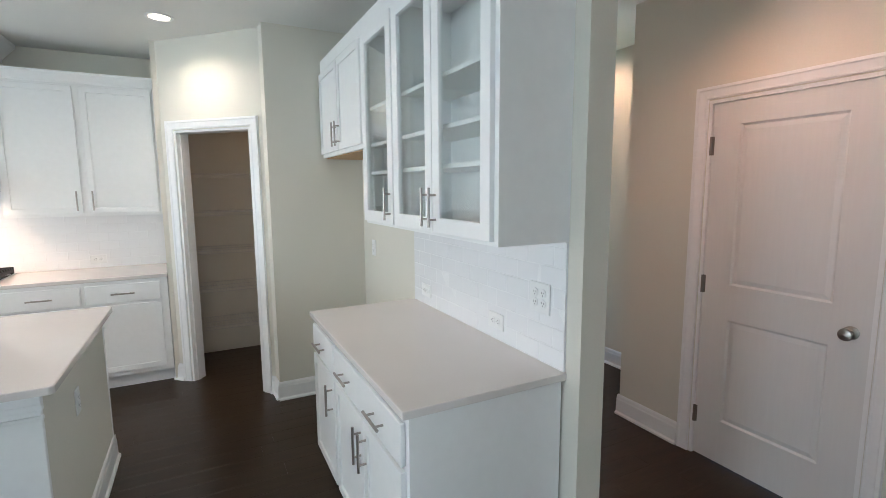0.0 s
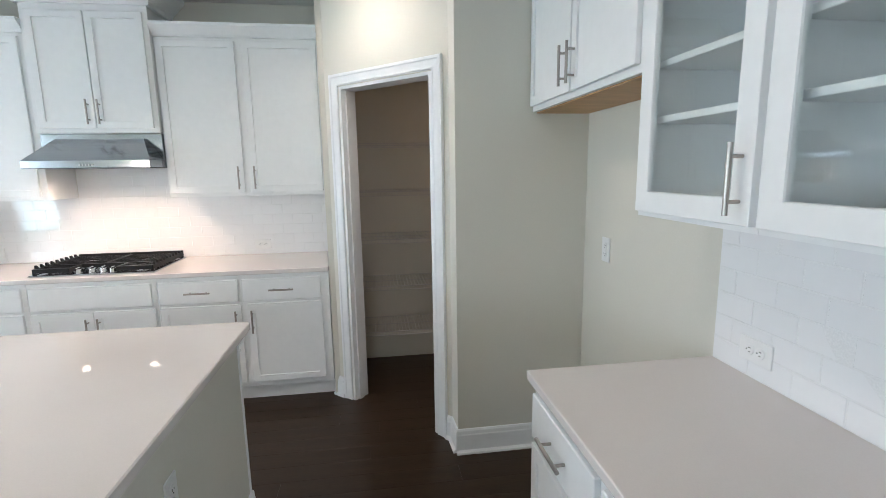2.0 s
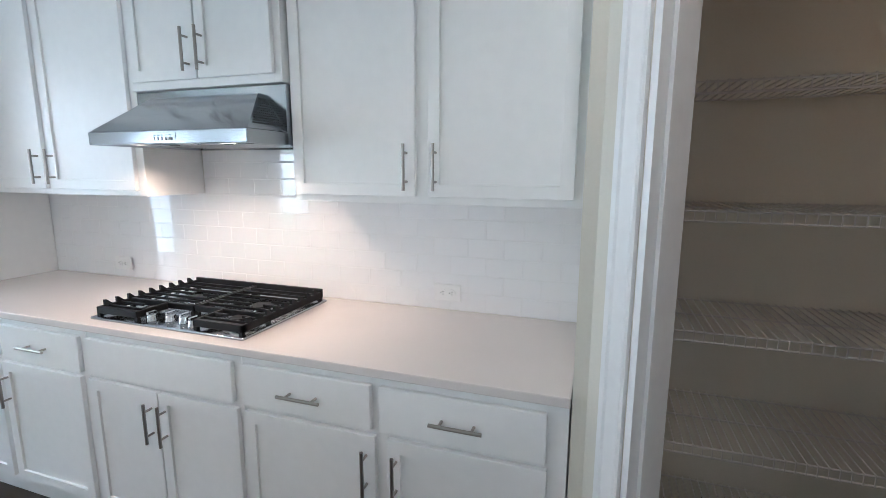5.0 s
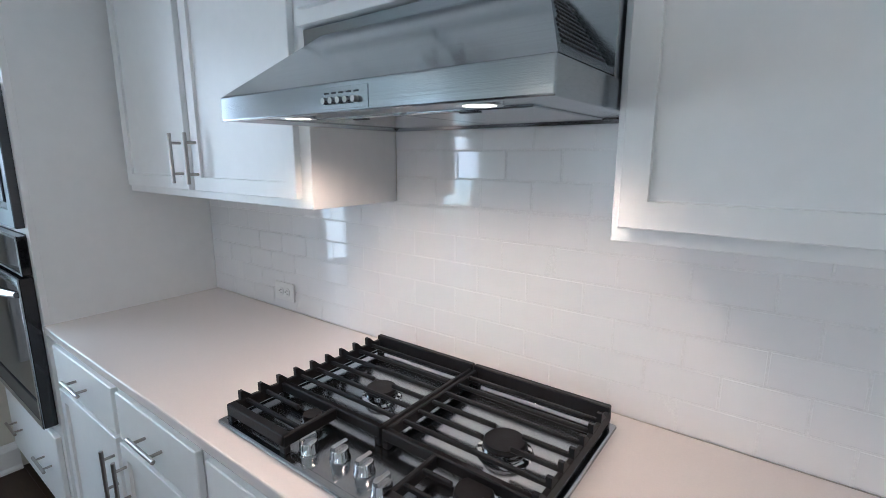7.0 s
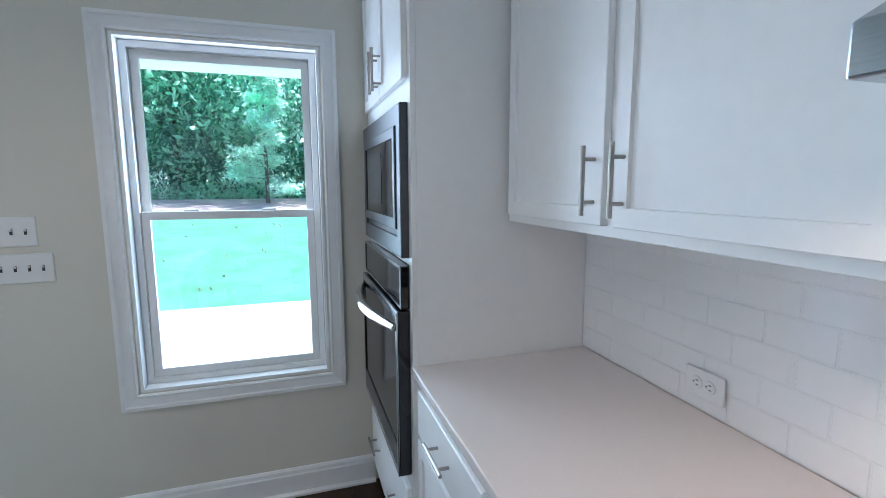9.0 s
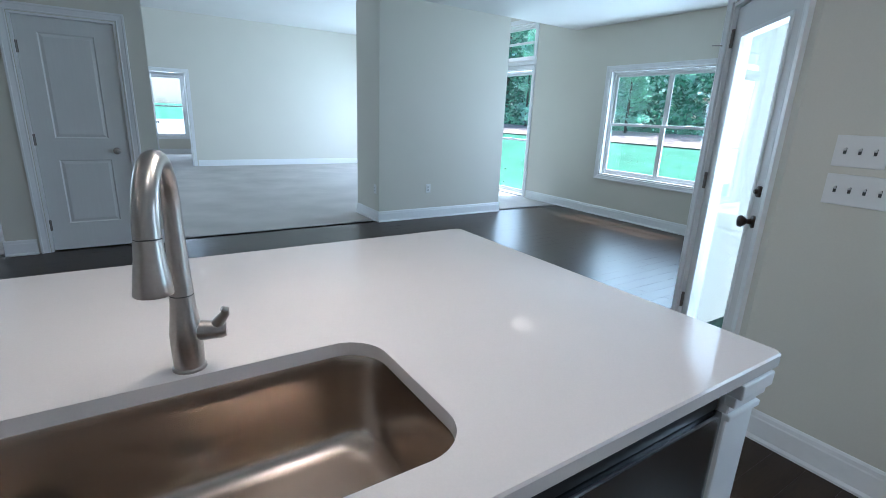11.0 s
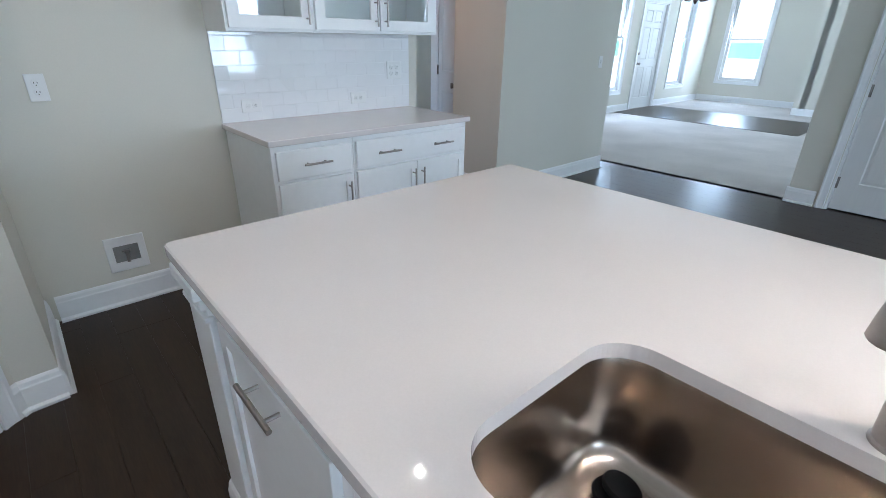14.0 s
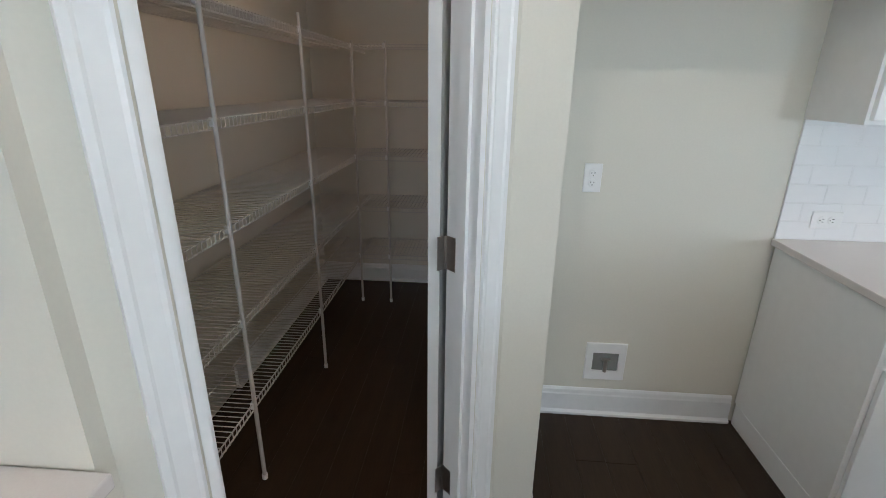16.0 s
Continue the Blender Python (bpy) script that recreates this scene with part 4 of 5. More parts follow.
def slab(parent, w, h, xs, zs, cells, mat=None, at=None, t=0.035, name="slab", label=""):
    """A moulded panel door: a grid of faces, the cells named sunk with a raised field."""
    bm = bmesh.new()
    g = [[[bm.verts.new((x, y, z)) for z in zs] for x in xs] for y in (0, t)]
    sunk = []
    nx, nz = len(xs), len(zs)
    for k in (0, 1):
        for i in range(nx - 1):
            for j in range(nz - 1):
                f = bm.faces.new((g[k][i][j], g[k][i + 1][j], g[k][i + 1][j + 1], g[k][i][j + 1]))
                if (i, j) in cells:
                    sunk.append(f)
    for i in range(nx - 1):
        for j in (0, nz - 1):
            bm.faces.new((g[0][i][j], g[0][i + 1][j], g[1][i + 1][j], g[1][i][j]))
    for j in range(nz - 1):
        for i in (0, nx - 1):
            bm.faces.new((g[0][i][j], g[0][i][j + 1], g[1][i][j + 1], g[1][i][j]))
    bmesh.ops.recalc_face_normals(bm, faces=bm.faces)
    bmesh.ops.inset_individual(bm, faces=sunk, thickness=0.014, depth=-0.009)
    bmesh.ops.inset_individual(bm, faces=sunk, thickness=0.006, depth=0.0)
    bmesh.ops.inset_individual(bm, faces=sunk, thickness=0.03, depth=0.006)
    return part(name, bm, mat or DOORW, parent, label, at=at)


def knob(parent, c, mat=None, y=-1):
    bm = bmesh.new()
    m = pose(*c, 90 if y < 0 else -90, 0, 0)
    turned(bm, [(0.0, 0), (0.03, 0), (0.031, 0.006), (0.014, 0.012), (0.011, 0.03), (0.022, 0.042), (0.029, 0.055), (0.026, 0.066), (0, 0.072)], seg=20, m=m)
    return part("knob", bm, mat or NICKEL, parent, "round brushed nickel knob", smooth=True)


def hinge(parent, c, w=0.03):
    bm = bmesh.new()
    box(bm, c[0] - w / 2, c[1] - 0.003, c[2] - 0.05, c[0] + w / 2, c[1], c[2] + 0.05, 0.002)
    rod(bm, (c[0], c[1] - 0.006, c[2] - 0.05), (c[0], c[1] - 0.006, c[2] + 0.05), 0.0085, seg=10)
    return part("hinge", bm, HINGE, parent, "dark brushed nickel hinge", smooth=True)


def two_panel(name, m, w, h, label, knob_x, thick=0.115, hinge_x=None, recess=0.03):
    """A closed two-panel door in its jamb and casing, local x along the wall face."""
    ob = thing(name, m, label, "door", kind="structure")
    casing(ob, 0, w, 0, h, False)
    jamb(ob, 0, w, h, thick)
    lw, lh = w - 0.042, h - 0.03
    s = slab(ob, lw, lh, (0, 0.15, lw - 0.15, lw), (0, 0.25, 0.84, 1.035, lh - 0.12, lh), {(1, 1), (1, 3)}, at=pose(0.021, recess, 0.01))
    knob(s, (knob_x - 0.021, 0.0, 0.92))
    for z in (0.25, 1.03, 1.8):
        hinge(ob, (hinge_x, recess + 0.001, z))
    return ob


two_panel("door_hall", frame_of((1.39, -3.305), (1.39, -5.2)), 0.815, 2.045, "closed white two-panel door with a nickel knob in the hall", 0.725, hinge_x=0.02, recess=0.006)
wall("wall_hall_closet", (2.27, -3.9), (2.27, -5.95), 0, H, "cream closet wall behind the open hall door")
od2 = thing("door_hall", frame_of((1.39, -4.46), (1.39, -5.9)), "white two-panel hall door standing open, with an amber edge", "door", kind="structure")
casing(od2, 0, 0.79, 0, 2.045, False)
jamb(od2, 0, 0.79, 2.045, 0.115)
s = slab(od2, 0.75, 2.015, (0, 0.14, 0.61, 0.75), (0, 0.25, 0.84, 1.035, 1.895, 2.015), {(1, 1), (1, 3)}, at=pose(0.775, -0.012, 0.01, 0, 0, 244.5), label="open white two-panel leaf")
knob(s, (0.69, 0.0, 0.93))
knob(s, (0.69, 0.035, 0.93), y=1)
# thin amber strip along the leaf's latch edge
bm = bmesh.new()
box(bm, 0.7505, 0.002, 0.0, 0.753, 0.033, 2.014)
part("amber_edge", bm, RAWPLY, s, "amber edge strip")
bm = bmesh.new()
box(bm, 0.7532, 0.006, 0.9, 0.7548, 0.029, 0.96, 0.0005)
part("latch_plate", bm, NICKEL, s, "dark latch plate")
for z in (0.25, 1.05, 1.8):
    hinge(od2, (0.774, -0.004, z))
two_panel("door_closet", frame_of((-2.12, -6.89), (-3.08, -6.89)), 0.74, 2.07, "closed white two-panel closet door with a nickel knob", 0.62, hinge_x=0.02)

# pantry doorway with its door swung inside
pd = thing("door_pantry", wall_pantry.matrix_world @ pose(0.057, 0, 0), "white pantry doorway with its door swung open inside", "door", kind="structure")
casing(pd, 0.118, 0.834, 0, 2.04, False)
jamb(pd, 0.118, 0.834, 2.04, 0.11)
for x in (0.136, 0.805):
    bm = bmesh.new()
    box(bm, x, 0.03, 0, x + 0.011, 0.065, 2.01)
    part("stop", bm, TRIM, pd)
s = slab(pd, 0.68, 2.0, (0, 0.13, 0.55, 0.68), (0, 0.25, 0.84, 1.035, 1.88, 2.0), {(1, 1), (1, 3)}, at=pose(0.807, 0.134, 0.01, 0, 0, 33), name="slab", label="open white two-panel door")
for z in (0.245, 1.05, 1.83):
    bm = bmesh.new()
    box(bm, 0.8135, 0.075, z - 0.05, 0.8165, 0.112, z + 0.05, 0.001)
    box(bm, 0.782, 0.1145, z - 0.05, 0.817, 0.1175, z + 0.05, 0.001)
    rod(bm, (0.813, 0.116, z - 0.05), (0.813, 0.116, z + 0.05), 0.006, seg=8)
    part("hinge", bm, NICKEL, pd, "dark brushed steel hinge", smooth=True)
bm = bmesh.new()
box(bm, 0.1355, 0.04, 0.9, 0.139, 0.07, 0.97, 0.001)
part("strike_plate", bm, BRONZE, pd)

# glazed garden door
gd = thing("door_garden", wall_garden_door.matrix_world.copy(), "white full-glass garden door with a dark knob and deadbolt", "door", kind="structure")
casing(gd, 0.13, 1.02, 0, 2.07, False)
jamb(gd, 0.13, 1.02, 2.07, 0.115)
bm = bmesh.new()
ring_frame(bm, 0.15, 1.0, 0.012, 2.045, 0.13, 0.16, 0.02, 0.062)
leaf = part("leaf", bm, DOORW, gd, "white door leaf")
bm = bmesh.new()
ring_frame(bm, 0.272, 0.878, 0.165, 1.892, 0.022, 0.022, 0.012, 0.07)
part("glazing_bead", bm, TRIM, leaf)
bm = bmesh.new()
box(bm, 0.29, 0.038, 0.185, 0.86, 0.044, 1.872)
p = part("pane", bm, GLASS, leaf, "clear glass")
p.visible_shadow = False
knob(leaf, (0.93, 0.02, 0.955), BRONZE)
bm = bmesh.new()
turned(bm, [(0.0, 0), (0.027, 0), (0.026, 0.012), (0.012, 0.016), (0.01, 0.026), (0, 0.026)], m=pose(0.93, 0.02, 1.1, 90, 0, 0), seg=18)
part("deadbolt", bm, BRONZE, leaf, "dark bronze deadbolt", smooth=True)
for z in (0.26, 1.06, 1.88):
    hinge(gd, (0.152, 0.016, z))
bm = bmesh.new()
box(bm, 0.13, -0.012, 0.0, 1.02, 0.14, 0.012, 0.004)
part("threshold", bm, STEEL, gd)
bm = bmesh.new()
rod(bm, (0.1, -0.02, 1.85), (0.1, -0.075, 1.85), 0.004, seg=8)
part("door_stop", bm, NICKEL, gd)


def window(name, m, w, z0, z1, label, meet=0.5, depth=0.115, trim=True, columns=1, group="windows"):
    """A sash window in an opening: local x along the wall face, sill at z0."""
    ob = thing(name, m, label, "window", group, "structure")
    if trim:
        casing(ob, 0, w, z0, z1, True)
    bm = bmesh.new()
    ring_frame(bm, 0.0, w, z0, z1, 0.014, 0.014, -0.003, depth)
    part("reveal", bm, TRIM, ob)
    bm = bmesh.new()
    ring_frame(bm, 0.0145, w - 0.0145, z0 + 0.0145, z1 - 0.0145, 0.028, 0.028, 0.05, depth - 0.002)
    part("window_frame", bm, PLAST, ob, "white vinyl frame")
    cw = (w - 0.086) / columns
    zm = z0 + (z1 - z0) * meet
    for c in range(columns):
        a = 0.043 + cw * c
        for lo, hi, y in ((z0 + 0.043, zm + 0.018, 0.058), (zm - 0.018, z1 - 0.043, 0.082)):
            bm = bmesh.new()
            ring_frame(bm, a, a + cw, lo, hi, 0.034, 0.036, y, y + 0.023)
            sash = part("sash", bm, PLAST, ob, "white sash")
            bm = bmesh.new()
            box(bm, a + 0.03, y + 0.009, lo + 0.032, a + cw - 0.03, y + 0.014, hi - 0.032)
            p = part("pane", bm, GLASS, sash)
            p.visible_shadow = False
    for k in (0.3, 0.7):
        bm = bmesh.new()
        box(bm, w * k - 0.03, 0.045, zm + 0.018, w * k + 0.03, 0.06, zm + 0.027, 0.003)
        part("sash_lock", bm, PLAST, ob)
    return ob


window("window_kitchen", frame_of((-5.15, -1.645), (-5.15, 0)), 0.8, 0.605, 2.097, "white double-hung kitchen window over the lawn", 0.51)
window("window_breakfast", frame_of((-8.8, -6.15), (-8.8, 0)), 1.8, 0.62, 2.09, "white double window of the breakfast room", 0.5, columns=2)
window("window_terrace", frame_of((-8.8, -9.5), (-8.8, 0)), 1.7, 0.03, 2.2, "white glazed terrace doors", 0.45, columns=2)
for yy in (-13.05, -11.7):
    window("window_great", frame_of((-8.8, yy), (-8.8, 0)), 1.1, 0.45, 2.2, "tall white window of the great room", 0.5)
    window("window_transom", frame_of((-8.8, yy), (-8.8, 0)), 1.1, 2.35, 2.95, "white transom window in the great room", 0.5)
window("window_transom", frame_of((-8.8, -9.5), (-8.8, 0)), 1.7, 2.35, 2.95, "white transom window above the terrace doors", 0.5, columns=2)
window("window_front", frame_of((2.42, -9.9), (2.42, -20)), 1.2, 0.42, 2.45, "tall white front window", 0.5)
window("window_front", frame_of((2.42, -13.23), (2.42, -20)), 0.82, 0.42, 2.45, "tall white front window beside the door", 0.5)
window("window_front_far", frame_of((1.99, -15.1), (-5, -15.1)), 0.88, 0.5, 2.4, "tall white window at the end of the front room", 0.5)
window("window_transom", frame_of((2.42, -11.65), (2.42, -20)), 0.98, 2.2, 2.5, "white transom window over the front door", 0.5, columns=2)
window("window_bedroom", frame_of((-3.4, -17.2), (-6, -17.2)), 0.88, 0.48, 2.15, "white bedroom window", 0.5)
fd = thing("door_front", frame_of((2.42, -11.65), (2.42, -20)), "closed white six-panel front door with a nickel knob", "door", kind="structure")
casing(fd, 0, 0.98, 0, 2.1, False)
jamb(fd, 0, 0.98, 2.1, 0.115)
s = slab(fd, 0.938, 2.07, (0, 0.13, 0.42, 0.52, 0.81, 0.938), (0, 0.22, 0.85, 1.0, 1.62, 1.72, 1.95, 2.07), {(i, j) for i in (1, 3) for j in (1, 3, 5)}, at=pose(0.021, 0.03, 0.01))
knob(s, (0.08, 0, 0.92))
bm = bmesh.new()
turned(bm, [(0.0, 0), (0.027, 0), (0.026, 0.014), (0, 0.02)], m=pose(0.08, 0, 1.12, 90, 0, 0), seg=14)
part("deadbolt", bm, NICKEL, s, smooth=True)
bd = thing("door_bedroom", frame_of((-3.255, -13.85), (-8, -13.85)), "white bedroom doorway with its door standing open", "door", kind="structure")
casing(bd, 0, 0.78, 0, 2.06, False)
jamb(bd, 0, 0.78, 2.06, 0.115)
s = slab(bd, 0.74, 2.03, (0, 0.14, 0.6, 0.74), (0, 0.25, 0.84, 1.035, 1.9, 2.03), {(1, 1), (1, 3)}, at=pose(0.03, 0.12, 0.01, 0, 0, 80))
knob(s, (0.68, 0, 0.95))


# ---- outlets and switches ----
def outlet(m, label, sideways=True, gangs=1):
    """A duplex outlet in its plate: local face -y; sideways turns it on its side."""
    ob = thing("power_outlet", m, label, "outlet", "outlets")
    turn = pose(0, 0, 0, 0, 90 if sideways else 0, 0)
    w = 0.072 + 0.046 * (gangs - 1)
    bm = bmesh.new()
    box(bm, -w / 2, -0.006, -0.0585, w / 2, 0, 0.0585, 0.0025, 2)
    part("plate", bm, PLAST, ob, "white plastic plate", at=turn)
    for g in range(gangs):
        gx = (g - (gangs - 1) / 2) * 0.046
        for s in (-0.0195, 0.0195):
            bm = bmesh.new()
            turned(bm, [(0.0165, 0), (0.0165, 0.002), (0.0155, 0.003), (0, 0.003)], m=pose(gx, -0.006, s, 90, 0, 0), seg=18)
            r = part("receptacle", bm, PLAST, ob, at=turn)
            for dx, h in ((-0.006, 0.008), (0.006, 0.0065)):
                bm = bmesh.new()
                box(bm, gx + dx - 0.0012, -0.0097, s + 0.002 - h / 2, gx + dx + 0.0012, -0.0088, s + 0.002 + h / 2)
                part("slot", bm, SLOT, r)
            bm = bmesh.new()
            rod(bm, (gx, -0.0088, s - 0.0085), (gx, -0.0097, s - 0.0085), 0.0024, seg=8)
            part("slot", bm, SLOT, r)
    return ob


def switches(m, n, label):
    ob = thing("light_switch", m, label, "switch", "switches")
    w = 0.07 + 0.046 * (n - 1)
    bm = bmesh.new()
    box(bm, -w / 2, -0.006, -0.0585, w / 2, 0, 0.0585, 0.0025, 2)
    part("plate", bm, PLAST, ob)
    for k in range(n):
        x = (k - (n - 1) / 2) * 0.046
        bm = bmesh.new()
        box(bm, x - 0.005, -0.0075, -0.012, x + 0.005, -0.006, 0.012, 0.0006)
        t = part("toggle_frame", bm, SLOT, ob)
        bm = bmesh.new()
        hexa(bm, ((x - 0.0035, -0.007, 0.001), (x + 0.0035, -0.007, 0.001), (x + 0.0035, -0.0065, 0.009), (x - 0.0035, -0.0065, 0.009)), ((x - 0.003, -0.019, 0.009), (x + 0.003, -0.019, 0.009), (x + 0.003, -0.018, 0.013), (x - 0.003, -0.018, 0.013)))
        part("toggle", bm, PLAST, t)
    return ob


EAST = -90
outlet(pose(-1.953, -0.0108, 0.99), "white double outlet on the tile backsplash beside the pantry")
outlet(pose(-3.786, -0.0108, 0.992), "white double outlet on the tile backsplash beside the ovens")
outlet(pose(-0.0108, -2.597, 1.0, 0, 0, EAST), "white double outlet above the hutch counter")
outlet(pose(-0.0108, -3.315, 1.0, 0, 0, EAST), "white double outlet above the hutch counter")
outlet(pose(-0.0108, -3.612, 1.165, 0, 0, EAST), "white double-gang plate on the hutch tile", False, 2)
outlet(pose(-0.0005, -1.66, 1.144, 0, 0, EAST), "white outlet in the refrigerator alcove", False)
outlet(pose(-1.6845, -2.477, 0.65, 0, 0, 90), "white outlet on the island end wall", False)
outlet(pose(-6.22, -6.8895, 0.41, 0, 0, 180), "white outlet low on the partition wall", False)
outlet(pose(-5.4795, -7.0, 0.42, 0, 0, 90), "white outlet on the partition end", False)
switches(pose(-5.1495, -2.027, 1.318, 0, 0, 90), 3, "white three-toggle switch plate beside the kitchen window")
switches(pose(-5.1495, -2.005, 1.173, 0, 0, 90), 4, "white four-toggle switch plate beside the kitchen window")
switches(pose(0.0395, -6.33, 1.168, 0, 0, EAST), 1, "white toggle switch on the green-grey wall")
wb = thing("water_valve_box", pose(-0.0005, -1.816, 0.2, 0, 0, EAST), "white recessed water valve box low in the alcove", "valve box")
bm = bmesh.new()
ring_frame(bm, -0.092, 0.092, -0.008, 0.185, 0.033, 0.05, -0.008, 0)
part("frame", bm, PLAST, wb)
# no real depth here: the recess's shade is put into the grey
bm = bmesh.new()
box(bm, -0.058, -0.003, 0.029, 0.058, -0.001, 0.141)
part("backing", bm, material("shaded_plastic", (0.22, 0.22, 0.21), 0.5, amount=0.1), wb, "flat panel in grey, painted as the recess's shade")
bm = bmesh.new()
rod(bm, (0.0, -0.012, 0.04), (0.0, -0.012, 0.1), 0.009, seg=10)
box(bm, -0.02, -0.02, 0.1, 0.02, -0.006, 0.11, 0.002)
part("valve", bm, NICKEL, wb, "small shut-off valve", smooth=True)

# ---- pantry shelves ----
ZS = (0.355, 0.7, 1.045, 1.385, 1.72)


def wire_shelf(m, length, depth, label):
    ob = thing("wire_shelf", m, label, "shelf", "pantry shelves")
    for y, z, n in ((-depth, 0, "front_rail"), (-depth, -0.028, "lip_rail"), (-depth * 0.5, -0.003, "middle_rail"), (-0.012, 0, "back_rail")):
        bm = bmesh.new()
        rod(bm, (0, y, z), (length, y, z), 0.0032, seg=6)
        part(n, bm, WIRE, ob)
    verts, faces = [], []
    for i in range(int(length / 0.0254)):
        x = 0.012 + 0.0254 * i
        for p, q in (((x, -0.004, 0.004), (x, -depth - 0.003, 0.004)), ((x, -depth - 0.003, 0.004), (x, -depth - 0.003, -0.03))):
            b = len(verts)
            for e in (p, q):
                if p[1] == q[1]:
                    verts += [(e[0] - 0.0013, e[1] - 0.0013, e[2]), (e[0] + 0.0013, e[1] - 0.0013, e[2]), (e[0] + 0.0013, e[1] + 0.0013, e[2]), (e[0] - 0.0013, e[1] + 0.0013, e[2])]
                else:
                    verts += [(e[0] - 0.0013, e[1], e[2] - 0.0013), (e[0] + 0.0013, e[1], e[2] - 0.0013), (e[0] + 0.0013, e[1], e[2] + 0.0013), (e[0] - 0.0013, e[1], e[2] + 0.0013)]
            faces += [(b + k, b + (k + 1) % 4, b + 4 + (k + 1) % 4, b + 4 + k) for k in range(4)]
    me = bpy.data.meshes.new("wire_grid")
    me.from_pydata(verts, [], faces)
    me.materials.append(WIRE)
    w = new("wire_grid", me)
    w.parent = ob
    tagged(w, "closely spaced white wires", kind="stuff")
    return ob


for z in ZS:
    wire_shelf(pose(-1.29, 0.0, z), 2.79, 0.385, "white wire pantry shelf along the back wall")
    wire_shelf(pose(1.508, -0.4, z, 0, 0, -90), 0.88, 0.385, "white wire pantry shelf on the end wall")
for x, y, top in ((-0.535, -0.392, 1.86), (0.25, -0.392, 1.78), (1.118, -0.392, 1.74), (1.117, -0.6, 1.74)):
    ob = thing("shelf_pole", pose(x, y, 0), "white vertical shelf support pole", "pole", "shelf poles")
    bm = bmesh.new()
    rod(bm, (0, 0, 0.01), (0, 0, top), 0.008, seg=10)
    part("pole", bm, WIRE, ob, smooth=True)
    bm = bmesh.new()
    rod(bm, (0, 0, 0.0), (0, 0, 0.022), 0.011, seg=10)
    part("foot", bm, PLAST, ob)
    for z in ZS:
        bm = bmesh.new()
        box(bm, -0.011, 0.0, z - 0.02, 0.011, 0.014, z + 0.008, 0.002)
        part("clip", bm, PLAST, ob)


# ---- lamps ----
def can_light(x, y, z, watts=0, colour=(1.0, 0.82, 0.66), cone=150):
    ob = thing("recessed_light", pose(x, y, z), "lit recessed ceiling light with a white trim ring", "ceiling light", "recessed lights")
    bm = bmesh.new()
    turned(bm, [(0.085, 0), (0.084, -0.006), (0.07, -0.008), (0.062, -0.002), (0.062, 0)], seg=28)
    part("trim_ring", bm, PLAST, ob, smooth=True)
    bm = bmesh.new()
    turned(bm, [(0.0618, -0.003), (0, -0.003)], seg=28)
    part("lens", bm, LAMPG, ob, "glowing lens")
    if watts:
        spot("can_lamp", (x, y, z - 0.02), (x, y, 0), watts, cone, colour, 0.8, 0.02)
    return ob


CANS = ((-1.3, -1.22, 13), (-1.351, -2.751, 10), (-3.45, -1.97, 25), (-1.7, -3.6, 8))
for x, y, w in CANS:
    can_light(x, y, H, w)
# invented fixture, hidden by the hutch wall, added to brighten the hall
can_light(0.72, -3.8, H, 21, (1.0, 0.52, 0.34))
can_light(1.75, -2.0, H, 11, (1.0, 0.56, 0.33))
can_light(0.1, -0.75, H, 8.5, (1.0, 0.56, 0.29))
can_light(-2.75, -8.8, HG, 8)
can_light(-3.66, -10.3, HG, 8)
spot("hood_lamp", (HX0 + 0.15, -0.455, 1.572), (HX0 + 0.16, -0.43, 0.9), 9, 150, (1.0, 0.68, 0.46), 0.75, 0.02)
spot("hood_lamp", (HX1 - 0.15, -0.455, 1.572), (HX1 - 0.16, -0.43, 0.9), 9, 150, (1.0, 0.68, 0.46), 0.75, 0.02)


def pendant(x, y):
    ob = thing("pendant_lamp", pose(x, y, 1.66), "bronze pendant lamp with a lit white bell glass shade", "pendant lamp", "")
    bm = bmesh.new()
    rod(bm, (0, 0, 0.17), (0, 0, H - 1.66 - 0.02), 0.007, seg=10)
    part("stem", bm, BRONZE, ob, "dark bronze stem")
    bm = bmesh.new()
    turned(bm, [(0.06, H - 1.66), (0.06, H - 1.672), (0.03, H - 1.685), (0.008, H - 1.69)])
    part("canopy", bm, BRONZE, ob, smooth=True)
    bm = bmesh.new()
    turned(bm, [(0.008, 0.185), (0.02, 0.178), (0.03, 0.155), (0.045, 0.14), (0.045, 0.135), (0.01, 0.135)])
    part("holder", bm, BRONZE, ob, "bronze shade holder", smooth=True)
    bm = bmesh.new()
    turned(bm, [(0.04, 0.137), (0.05, 0.11), (0.058, 0.07), (0.072, 0.035), (0.096, 0.0), (0.098, -0.004), (0.092, 0.0), (0.068, 0.034), (0.054, 0.07), (0.046, 0.11), (0.036, 0.135)], seg=32)
    part("shade", bm, SHADEG, ob, "glowing frosted glass shade", smooth=True)
    d = bpy.data.lights.new("pendant_bulb", "POINT")
    d.energy, d.color, d.shadow_soft_size = 4.5, (1.0, 0.8, 0.6), 0.03
    new("pendant_bulb", d).location = (x, y, 1.63)


pendant(-3.2, -2.42)
fl = thing("flush_lamp", pose(-6.32, -4.92, H), "bronze flush ceiling lamp with a lit glass bowl", "ceiling lamp")
bm = bmesh.new()
turned(bm, [(0.16, 0), (0.165, -0.012), (0.15, -0.03), (0.13, -0.035)], seg=32)
part("ring", bm, BRONZE, fl, "dark bronze ring", smooth=True)
bm = bmesh.new()
turned(bm, [(0.14, -0.034), (0.125, -0.07), (0.09, -0.11), (0.05, -0.135), (0.0, -0.14)], seg=32)
